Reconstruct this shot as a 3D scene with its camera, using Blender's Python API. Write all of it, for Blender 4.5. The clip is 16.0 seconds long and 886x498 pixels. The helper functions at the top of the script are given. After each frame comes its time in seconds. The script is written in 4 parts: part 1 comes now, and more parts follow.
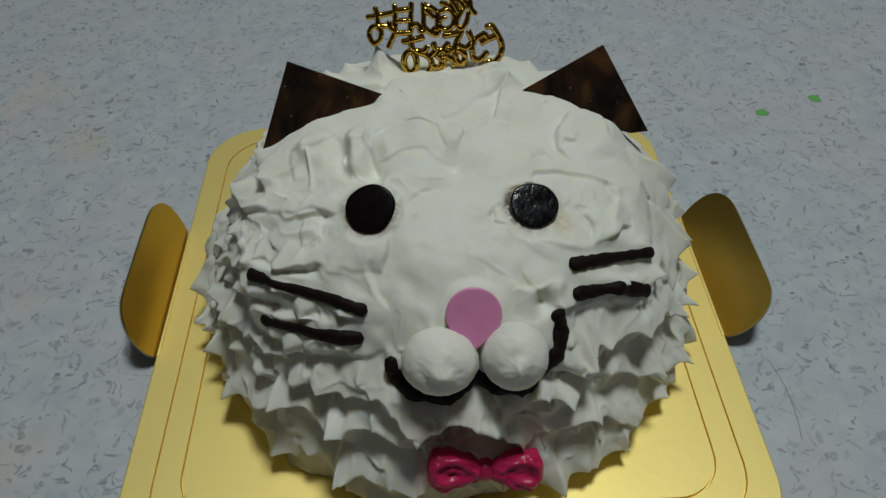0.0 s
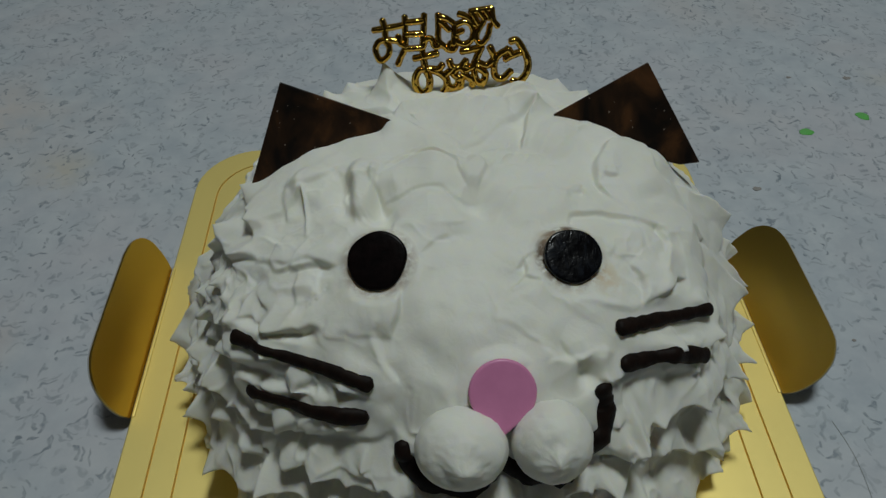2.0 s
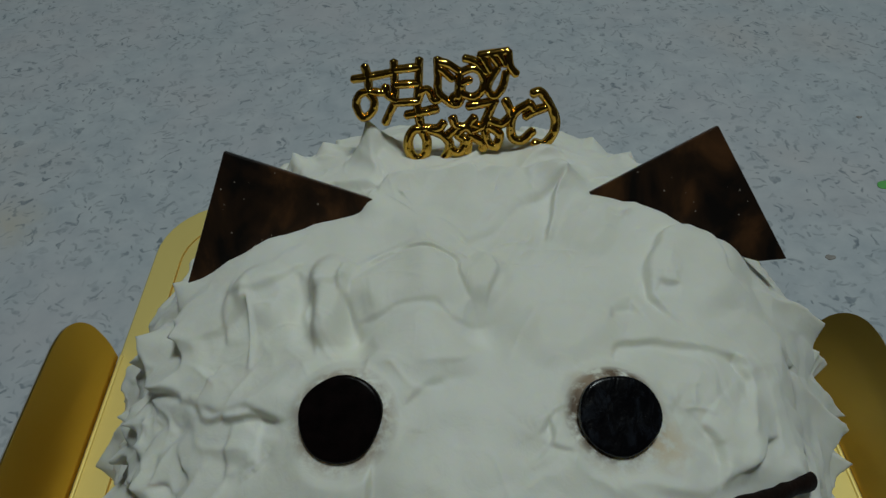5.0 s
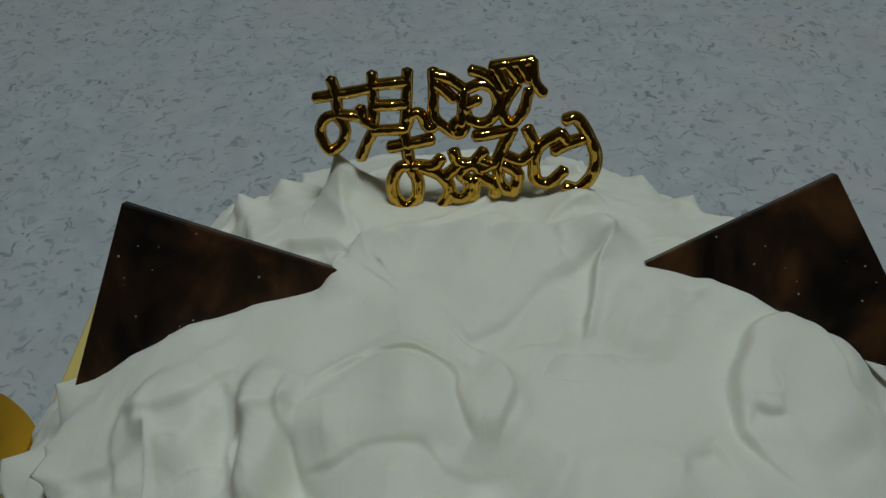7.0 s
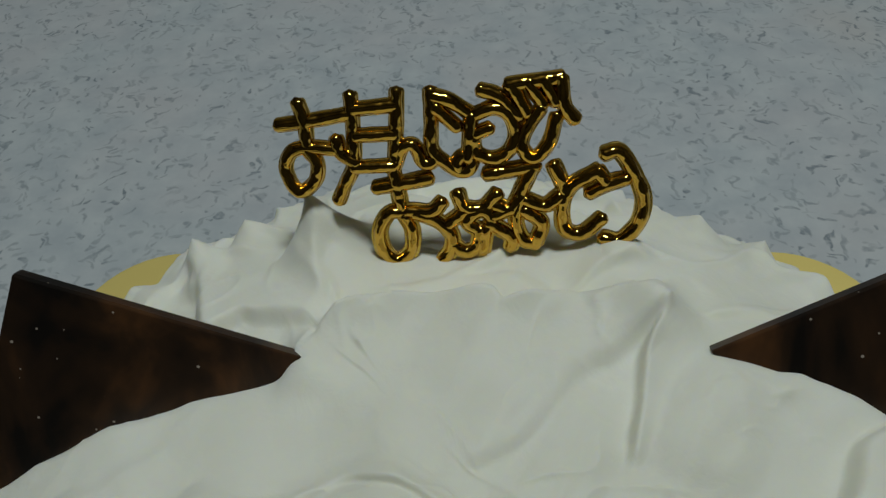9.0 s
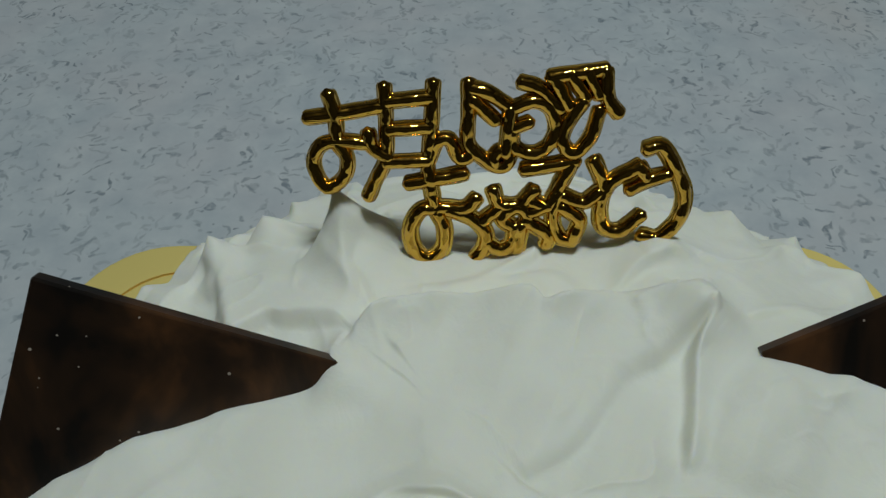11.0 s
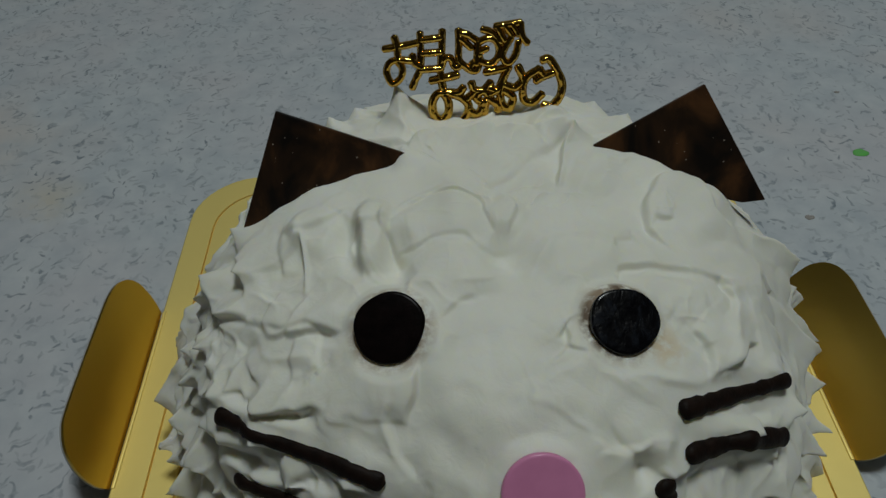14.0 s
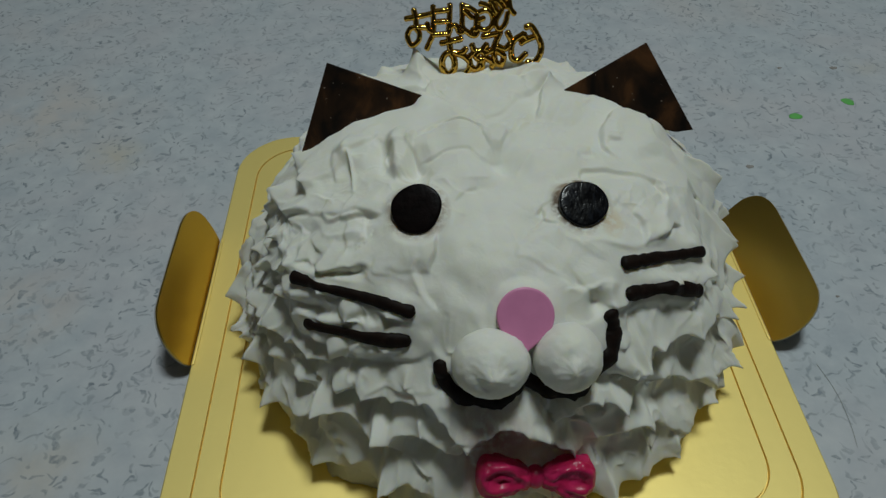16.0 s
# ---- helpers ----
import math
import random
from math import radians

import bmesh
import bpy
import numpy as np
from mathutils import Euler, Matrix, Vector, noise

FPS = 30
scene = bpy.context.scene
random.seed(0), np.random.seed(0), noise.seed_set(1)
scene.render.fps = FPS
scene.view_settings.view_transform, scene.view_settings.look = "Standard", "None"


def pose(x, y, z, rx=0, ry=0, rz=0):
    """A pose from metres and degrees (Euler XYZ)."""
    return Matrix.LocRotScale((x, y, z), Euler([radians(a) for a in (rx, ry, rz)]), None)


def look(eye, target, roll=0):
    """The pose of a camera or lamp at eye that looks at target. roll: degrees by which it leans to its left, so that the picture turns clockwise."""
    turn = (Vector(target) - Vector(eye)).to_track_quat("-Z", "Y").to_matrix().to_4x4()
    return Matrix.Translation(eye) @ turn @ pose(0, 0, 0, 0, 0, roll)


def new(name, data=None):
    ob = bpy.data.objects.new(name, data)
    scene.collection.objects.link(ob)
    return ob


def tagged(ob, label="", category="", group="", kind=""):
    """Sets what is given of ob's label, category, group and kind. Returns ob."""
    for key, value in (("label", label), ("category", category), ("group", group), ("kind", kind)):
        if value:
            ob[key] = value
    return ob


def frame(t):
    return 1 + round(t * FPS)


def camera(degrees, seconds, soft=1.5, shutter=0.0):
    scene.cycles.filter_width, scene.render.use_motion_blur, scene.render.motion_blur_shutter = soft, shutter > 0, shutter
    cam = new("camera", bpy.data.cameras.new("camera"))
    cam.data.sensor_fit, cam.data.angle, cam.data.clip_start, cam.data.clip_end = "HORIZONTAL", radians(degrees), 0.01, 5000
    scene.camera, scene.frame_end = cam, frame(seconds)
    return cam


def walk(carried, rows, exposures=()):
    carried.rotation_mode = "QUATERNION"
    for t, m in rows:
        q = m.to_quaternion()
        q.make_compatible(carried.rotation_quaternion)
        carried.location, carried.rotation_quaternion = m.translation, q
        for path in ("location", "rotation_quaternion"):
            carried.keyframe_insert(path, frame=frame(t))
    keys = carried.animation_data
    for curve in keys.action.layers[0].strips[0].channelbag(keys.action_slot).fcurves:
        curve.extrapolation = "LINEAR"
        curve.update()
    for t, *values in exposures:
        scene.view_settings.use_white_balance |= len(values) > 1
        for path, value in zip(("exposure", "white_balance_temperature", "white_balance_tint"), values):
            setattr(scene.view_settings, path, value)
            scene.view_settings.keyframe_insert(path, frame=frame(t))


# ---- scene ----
cam = camera(63.01, 16.0, 1.4)
PATH = [
    (0, (0.02564, 0.01446, 0.24016), (0.05770, 0.68884, -0.49753), 0.16),
    (0.5, (0.02556, 0.02149, 0.23701), (0.05960, 0.69629, -0.50021), 0.09),
    (1, (0.02390, 0.03171, 0.23147), (0.05678, 0.70949, -0.50306), -0.00),
    (1.5, (0.02367, 0.04113, 0.22676), (0.05821, 0.71960, -0.50705), 0.16),
    (2, (0.02275, 0.04847, 0.22317), (0.05064, 0.72867, -0.50933), -0.09),
    (2.5, (0.02448, 0.06011, 0.22143), (0.04758, 0.74744, -0.50454), -0.46),
    (3, (0.02624, 0.06778, 0.21881), (0.04609, 0.75595, -0.50648), -0.48),
    (3.5, (0.02825, 0.07630, 0.21352), (0.04343, 0.76800, -0.50851), -0.82),
    (4, (0.02815, 0.08629, 0.20918), (0.04052, 0.77561, -0.51517), -0.92),
    (6.5, (0.03296, 0.13439, 0.18384), (0.01812, 0.83138, -0.53309), -1.44),
    (7, (0.03273, 0.14771, 0.17666), (0.01943, 0.83584, -0.54880), -1.25),
    (7.5, (0.03085, 0.15339, 0.17157), (0.02029, 0.86092, -0.53504), -1.39),
    (8, (0.03206, 0.16355, 0.16904), (0.00732, 0.83533, -0.57129), -1.82),
    (8.5, (0.03309, 0.17063, 0.16620), (0.01720, 0.83454, -0.58144), -1.06),
    (9, (0.03582, 0.17598, 0.16395), (-0.01347, 0.84649, -0.57631), -3.27),
    (10.25, (0.03150, 0.18250, 0.16060), (0.00400, 0.83700, -0.58200), -2.05),
    (11.5, (0.02626, 0.16909, 0.16907), (0.02202, 0.82645, -0.58449), -0.75),
    (12, (0.02788, 0.15093, 0.18063), (0.02229, 0.83085, -0.55264), -1.47),
    (12.5, (0.02543, 0.13510, 0.18743), (0.02542, 0.82114, -0.54013), -1.42),
    (13, (0.02212, 0.11411, 0.19962), (0.03305, 0.80816, -0.52022), -0.91),
    (13.5, (0.02442, 0.09410, 0.20186), (0.04417, 0.78276, -0.52295), -0.91),
    (14, (0.02126, 0.07769, 0.20892), (0.03307, 0.76684, -0.51561), -1.30),
    (14.5, (0.01713, 0.06032, 0.20975), (0.03351, 0.74533, -0.51860), -0.80),
    (15, (0.01454, 0.04743, 0.21119), (0.03741, 0.73143, -0.51794), -0.50),
    (15.5, (0.01502, 0.03283, 0.21943), (0.02883, 0.72160, -0.50542), -1.23),
    (16, (0.01431, 0.01446, 0.23309), (0.03472, 0.70760, -0.48743), -1.09),
]
EXPOSURES = [(0, -0.15, 6450, 10), (1, -0.31, 6390, 10), (2, -0.35, 6320, 9.5), (2.6, -0.37, 6120, 5), (3.0, -0.47, 6100, 4), (4, -0.47, 6100, 4), (6.4, -0.63, 6300, 6), (7, -0.58, 6300, 6), (9, -0.3, 6430, 7), (11.5, -0.16, 6180, 6), (12.5, -0.5, 6300, 7), (13.5, -0.52, 6360, 8), (14.5, -0.50, 6480, 9.5), (15, -0.38, 6450, 9), (15.5, -0.37, 6380, 8), (16, -0.26, 6300, 7)]
walk(cam, [(t, look(eye, target, roll)) for t, eye, target, roll in PATH], EXPOSURES)

# ---- light and exposure ----
world = bpy.data.worlds.new("room_air")
scene.world = world
world.use_nodes = True
world.node_tree.nodes["Background"].inputs[0].default_value = (0.55, 0.62, 0.7, 1)
world.node_tree.nodes["Background"].inputs[1].default_value = 0.01
scene.view_settings.exposure = 0.0
lamp_data = bpy.data.lights.new("ceiling_lamp", "POINT")
lamp_data.shadow_soft_size = 0.14
lamp_data.energy, lamp_data.color = 39.5, (0.92, 1.0, 0.98)
lamp = new("ceiling_lamp", lamp_data)
lamp.location = (0.18, 0.32, 1.42)

# ---- helpers of this scene ----
CX, CY = 0.036, 0.205          # middle of the cake
TOP = 0.005                    # upper face of the gold board
V3 = Vector


def part(name, bm, material, parent=None, label="", smooth=True):
    """Links a bmesh as one mesh object, under parent if given."""
    me = bpy.data.meshes.new(name)
    bm.to_mesh(me)
    bm.free()
    return part_of(name, me, material, parent, label, smooth)


def part_of(name, me, material, parent=None, label="", smooth=True):
    me.materials.append(material)
    me.polygons.foreach_set("use_smooth", [smooth] * len(me.polygons))
    ob = new(name, me)
    if parent is not None:
        ob.parent = parent
        ob.matrix_parent_inverse = parent.matrix_world.inverted()
    if label:
        ob["label"] = label
    return ob


def empty_at(name, x, y, z):
    ob = new(name)
    ob.empty_display_size = 0.01
    ob.location = (x, y, z)
    ob.matrix_world = Matrix.Translation((x, y, z))
    return ob


def box(x0, x1, y0, y1, z0, z1, bevel=0.0, segments=2):
    bm = bmesh.new()
    bmesh.ops.create_cube(bm, size=1.0, matrix=Matrix.Translation(((x0 + x1) / 2, (y0 + y1) / 2, (z0 + z1) / 2)) @ Matrix.Diagonal((x1 - x0, y1 - y0, z1 - z0, 1)))
    if bevel:
        bmesh.ops.bevel(bm, geom=bm.edges[:], offset=bevel, segments=segments, profile=0.5, affect="EDGES")
    return bm


def glide(points, steps=7):
    """A smooth line through the points (Catmull-Rom)."""
    pts = [V3(p) for p in points]
    if len(pts) == 2:
        return [pts[0].lerp(pts[1], i / steps) for i in range(steps + 1)]
    closed = (pts[0] - pts[-1]).length < 1e-6
    out = []
    for i in range(len(pts) - 1):
        p1, p2 = pts[i], pts[i + 1]
        p0 = pts[i - 1] if i else (pts[-2] if closed else p1 * 2 - p2)
        p3 = pts[i + 2] if i + 2 < len(pts) else (pts[1] if closed else p2 * 2 - p1)
        for k in range(steps):
            t = k / steps
            out.append(0.5 * (2 * p1 + (p2 - p0) * t + (2 * p0 - 5 * p1 + 4 * p2 - p3) * t * t + (3 * p1 - p0 - 3 * p2 + p3) * t ** 3))
    return out + [pts[-1]]


def sweep(bm, line, ups, profile, size, end_round=0.5):
    """Sweeps a closed profile of (side, up) along the line, with rounded ends. size: one factor or one for each point."""
    n = len(line)
    sizes = [size] * n if not hasattr(size, "__len__") else size
    rings = []
    stations = []
    tan = [(line[min(i + 1, n - 1)] - line[max(i - 1, 0)]).normalized() for i in range(n)]
    for k in (0.0, 0.45, 0.8):
        stations.append((line[0] - tan[0] * sizes[0] * end_round * (1 - k) , 0, max(0.12, math.sqrt(max(0.0, 1 - (1 - k) ** 2)))))
    for i in range(n):
        stations.append((line[i], i, 1.0))
    for k in (0.8, 0.45, 0.0):
        stations.append((line[-1] + tan[-1] * sizes[-1] * end_round * (1 - k), n - 1, max(0.12, math.sqrt(max(0.0, 1 - (1 - k) ** 2)))))
    for p, i, f in stations:
        up = ups[i] if hasattr(ups, "__len__") and not isinstance(ups, Vector) else ups
        side = tan[i].cross(up).normalized()
        up2 = side.cross(tan[i]).normalized()
        rings.append([bm.verts.new(p + (side * a + up2 * b) * sizes[i] * f) for a, b in profile])
    m = len(profile)
    for r0, r1 in zip(rings, rings[1:]):
        for j in range(m):
            bm.faces.new((r0[j], r0[(j + 1) % m], r1[(j + 1) % m], r1[j]))
    bm.faces.new(rings[0][::-1])
    bm.faces.new(rings[-1])


def ring_profile(m=10, flat=1.0):
    return [(math.cos(2 * math.pi * k / m), flat * math.sin(2 * math.pi * k / m)) for k in range(m)]


# ---- materials ----
def material(name, color, rough=0.5, metal=0.0):
    m = bpy.data.materials.new(name)
    m.use_nodes = True
    b = m.node_tree.nodes["Principled BSDF"]
    b.inputs["Base Color"].default_value = (*color, 1)
    b.inputs["Roughness"].default_value = rough
    b.inputs["Metallic"].default_value = metal
    return m, m.node_tree, b


def node(nt, kind, **values):
    n = nt.nodes.new(kind)
    for k, v in values.items():
        n.inputs[k.replace("_", " ")].default_value = v
    return n


def math_node(nt, op, a, b=None, clamp=False):
    n = nt.nodes.new("ShaderNodeMath")
    n.operation, n.use_clamp = op, clamp
    for i, v in enumerate((a, b)):
        if v is None:
            continue
        if isinstance(v, (int, float)):
            n.inputs[i].default_value = v
        else:
            nt.links.new(v, n.inputs[i])
    return n.outputs[0]


def ramp(nt, source, stops):
    n = nt.nodes.new("ShaderNodeValToRGB")
    e = n.color_ramp.elements
    while len(e) < len(stops):
        e.new(0.5)
    for k, (at, col) in enumerate(stops):
        e[k].position = at
        e[k].color = (*col, 1) if len(col) == 3 else col
    nt.links.new(source, n.inputs[0])
    return n.outputs[0]


def mix(nt, f, a, b):
    n = nt.nodes.new("ShaderNodeMix")
    n.data_type = "RGBA"
    for sock, v in ((n.inputs[0], f), (n.inputs[6], a), (n.inputs[7], b)):
        if isinstance(v, (int, float)):
            sock.default_value = v
        elif isinstance(v, tuple):
            sock.default_value = (*v, 1)
        else:
            nt.links.new(v, sock)
    return n.outputs[2]


def coords(nt):
    return nt.nodes.new("ShaderNodeTexCoord").outputs["Object"]


def noise_tex(nt, vec, scale, detail=3.0, rough=0.5, distort=0.0):
    n = node(nt, "ShaderNodeTexNoise", Scale=scale, Detail=detail, Roughness=rough, Distortion=distort)
    nt.links.new(vec, n.inputs["Vector"])
    return n


def bump(nt, b, height, strength, distance):
    n = node(nt, "ShaderNodeBump", Strength=strength, Distance=distance)
    nt.links.new(height, n.inputs["Height"])
    nt.links.new(n.outputs[0], b.inputs["Normal"])


def cream_material():
    m, nt, b = material("whipped_cream", (0.79, 0.785, 0.70), 0.55)
    b.inputs["Subsurface Weight"].default_value = 0.40
    b.inputs["Subsurface Radius"].default_value = (1.0, 0.85, 0.5)
    b.inputs["Subsurface Scale"].default_value = 0.0026
    b.inputs["Specular IOR Level"].default_value = 0.28
    v = coords(nt)
    cloud = noise_tex(nt, v, 60, 4, 0.55)
    col = ramp(nt, cloud.outputs[0], [(0.3, (0.802, 0.793, 0.702)), (0.7, (0.852, 0.845, 0.770))])
    # cocoa that has bled from the chocolate discs, a crumb smear beside one of them, and two reddish tints above the
    # bow
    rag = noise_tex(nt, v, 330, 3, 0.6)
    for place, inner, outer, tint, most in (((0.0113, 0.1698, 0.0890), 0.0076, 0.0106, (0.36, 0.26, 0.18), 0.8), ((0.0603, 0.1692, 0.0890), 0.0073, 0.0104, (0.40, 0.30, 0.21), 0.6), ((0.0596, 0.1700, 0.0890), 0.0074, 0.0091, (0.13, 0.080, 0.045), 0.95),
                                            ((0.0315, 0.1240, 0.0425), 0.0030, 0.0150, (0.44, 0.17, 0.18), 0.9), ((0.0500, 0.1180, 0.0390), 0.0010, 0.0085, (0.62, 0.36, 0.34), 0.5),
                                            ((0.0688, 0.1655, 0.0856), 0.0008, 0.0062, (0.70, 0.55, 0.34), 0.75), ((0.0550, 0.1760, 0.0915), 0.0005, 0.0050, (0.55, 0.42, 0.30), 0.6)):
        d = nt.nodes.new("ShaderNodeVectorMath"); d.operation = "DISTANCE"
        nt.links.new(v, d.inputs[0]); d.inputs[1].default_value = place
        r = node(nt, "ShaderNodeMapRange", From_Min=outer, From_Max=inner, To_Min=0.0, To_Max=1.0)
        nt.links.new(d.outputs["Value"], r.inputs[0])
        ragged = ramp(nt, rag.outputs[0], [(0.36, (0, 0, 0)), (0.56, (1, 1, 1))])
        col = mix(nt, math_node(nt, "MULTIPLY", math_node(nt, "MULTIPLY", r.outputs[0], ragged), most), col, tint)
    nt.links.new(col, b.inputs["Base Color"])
    fine = noise_tex(nt, v, 900, 4, 0.65)
    mid = noise_tex(nt, v, 240, 3, 0.6, 0.8)
    h = math_node(nt, "ADD", math_node(nt, "MULTIPLY", fine.outputs[0], 0.22), mid.outputs[0])
    bump(nt, b, h, 0.2, 0.0007)
    return m


def table_material():
    """Pale blue-grey laminate with short curved dark flecks and faint stains."""
    m, nt, b = material("fleck_laminate", (0.5, 0.53, 0.56), 0.42)
    v = coords(nt)
    wob = noise_tex(nt, v, 120, 2, 0.5)
    off = nt.nodes.new("ShaderNodeVectorMath"); off.operation = "SUBTRACT"
    nt.links.new(wob.outputs["Color"], off.inputs[0]); off.inputs[1].default_value = (0.5, 0.5, 0.5)
    sc = nt.nodes.new("ShaderNodeVectorMath"); sc.operation = "SCALE"
    nt.links.new(off.outputs[0], sc.inputs[0]); sc.inputs["Scale"].default_value = 0.014
    warp = nt.nodes.new("ShaderNodeVectorMath"); warp.operation = "ADD"
    nt.links.new(v, warp.inputs[0]); nt.links.new(sc.outputs[0], warp.inputs[1])

    def flecks(scale, length, width, shift, keep):
        mv = nt.nodes.new("ShaderNodeVectorMath"); mv.operation = "ADD"
        nt.links.new(warp.outputs[0], mv.inputs[0]); mv.inputs[1].default_value = (shift, shift * 0.7, 0)
        flat = nt.nodes.new("ShaderNodeVectorMath"); flat.operation = "MULTIPLY"
        nt.links.new(mv.outputs[0], flat.inputs[0]); flat.inputs[1].default_value = (1, 1, 0)
        vo = node(nt, "ShaderNodeTexVoronoi", Scale=scale)
        vo.voronoi_dimensions = "2D"
        nt.links.new(flat.outputs[0], vo.inputs["Vector"])
        d = nt.nodes.new("ShaderNodeVectorMath"); d.operation = "SUBTRACT"
        nt.links.new(flat.outputs[0], d.inputs[0])
        nt.links.new(vo.outputs["Position"], d.inputs[1])
        rot = nt.nodes.new("ShaderNodeVectorRotate"); rot.rotation_type = "Z_AXIS"
        sepc = nt.nodes.new("ShaderNodeSeparateColor"); nt.links.new(vo.outputs["Color"], sepc.inputs[0])
        nt.links.new(d.outputs[0], rot.inputs["Vector"])
        nt.links.new(math_node(nt, "MULTIPLY", sepc.outputs[0], 6.2832), rot.inputs["Angle"])
        sep = nt.nodes.new("ShaderNodeSeparateXYZ"); nt.links.new(rot.outputs[0], sep.inputs[0])
        u = math_node(nt, "DIVIDE", math_node(nt, "ABSOLUTE", sep.outputs[0]), length)
        w = math_node(nt, "DIVIDE", math_node(nt, "ABSOLUTE", sep.outputs[1]), width)
        e = math_node(nt, "ADD", math_node(nt, "POWER", u, 2.5), math_node(nt, "POWER", w, 1.6))
        mask = math_node(nt, "SUBTRACT", 1.0, e, True)
        mask = math_node(nt, "MULTIPLY", mask, 1.4, True)
        on = math_node(nt, "GREATER_THAN", sepc.outputs[1], keep)
        mask = math_node(nt, "MULTIPLY", mask, on)
        return math_node(nt, "MULTIPLY", mask, math_node(nt, "ADD", math_node(nt, "MULTIPLY", sepc.outputs[2], 0.75), 0.25))

    a = flecks(108, 0.0030, 0.00090, 0.0, 0.30)
    c = flecks(140, 0.0022, 0.00088, 0.37, 0.35)
    f = flecks(190, 0.0012, 0.0009, 0.81, 0.4)
    big = flecks(70, 0.0042, 0.00085, 1.31, 0.4)
    total = math_node(nt, "MAXIMUM", math_node(nt, "MAXIMUM", a, c), math_node(nt, "MAXIMUM", f, big))
    patch = noise_tex(nt, v, 38, 3, 0.55)
    total = math_node(nt, "MULTIPLY", total, ramp(nt, patch.outputs[0], [(0.32, (0.4, 0.4, 0.4)), (0.6, (1, 1, 1))]))
    total = math_node(nt, "MULTIPLY", total, ramp(nt, noise_tex(nt, v, 420, 3, 0.6).outputs[0], [(0.34, (0.45, 0.45, 0.45)), (0.56, (1, 1, 1))]))
    cloud = noise_tex(nt, v, 75, 4, 0.6)
    base = ramp(nt, cloud.outputs[0], [(0.3, (0.430, 0.470, 0.512)), (0.72, (0.555, 0.586, 0.612))])
    hue = noise_tex(nt, v, 14.0, 3, 0.6)
    base = mix(nt, ramp(nt, hue.outputs[0], [(0.42, (0, 0, 0)), (0.68, (0.5, 0.5, 0.5))]), base, (0.56, 0.535, 0.56))
    stain = noise_tex(nt, v, 7.0, 3, 0.6)
    base = mix(nt, ramp(nt, stain.outputs[0], [(0.56, (0, 0, 0)), (0.78, (0.30, 0.30, 0.30))]), base, (0.53, 0.48, 0.41))
    # faint old food stains on one side of the table
    for place, rad, tint, most in (((-0.190, 0.350, 0), 0.050, (0.60, 0.52, 0.46), 0.55), ((-0.145, 0.311, 0), 0.022, (0.58, 0.50, 0.36), 0.6), ((-0.155, 0.214, 0), 0.030, (0.62, 0.50, 0.42), 0.6),
                                   ((-0.125, 0.140, 0), 0.028, (0.60, 0.52, 0.42), 0.5), ((0.275, 0.375, 0), 0.020, (0.54, 0.50, 0.40), 0.4)):
        d = nt.nodes.new("ShaderNodeVectorMath"); d.operation = "DISTANCE"
        nt.links.new(v, d.inputs[0]); d.inputs[1].default_value = place
        r = node(nt, "ShaderNodeMapRange", From_Min=rad, From_Max=0.0, To_Min=0.0, To_Max=1.0)
        nt.links.new(d.outputs["Value"], r.inputs[0])
        rag = ramp(nt, noise_tex(nt, v, 45, 4, 0.6).outputs[0], [(0.38, (0, 0, 0)), (0.62, (1, 1, 1))])
        base = mix(nt, math_node(nt, "MULTIPLY", math_node(nt, "MULTIPLY", r.outputs[0], rag), most), base, tint)
    col = mix(nt, math_node(nt, "MULTIPLY", total, 0.84), base, (0.13, 0.165, 0.20))
    nt.links.new(col, b.inputs["Base Color"])
    bump(nt, b, noise_tex(nt, v, 700, 2).outputs[0], 0.08, 0.0004)
    return m


def foil_material(name, color, rough, grain=0.10, metal=1.0, pits=(500, 0.06, 0.0005, 3.0)):
    m, nt, b = material(name, color, rough, metal)
    v = coords(nt)
    n = noise_tex(nt, v, 55, 4, 0.6)
    r = node(nt, "ShaderNodeMapRange", To_Min=rough - grain / 2, To_Max=rough + grain / 2)
    nt.links.new(n.outputs[0], r.inputs[0])
    nt.links.new(r.outputs[0], b.inputs["Roughness"])
    bump(nt, b, noise_tex(nt, v, pits[0], pits[3], 0.5).outputs[0], pits[1], pits[2])
    return m


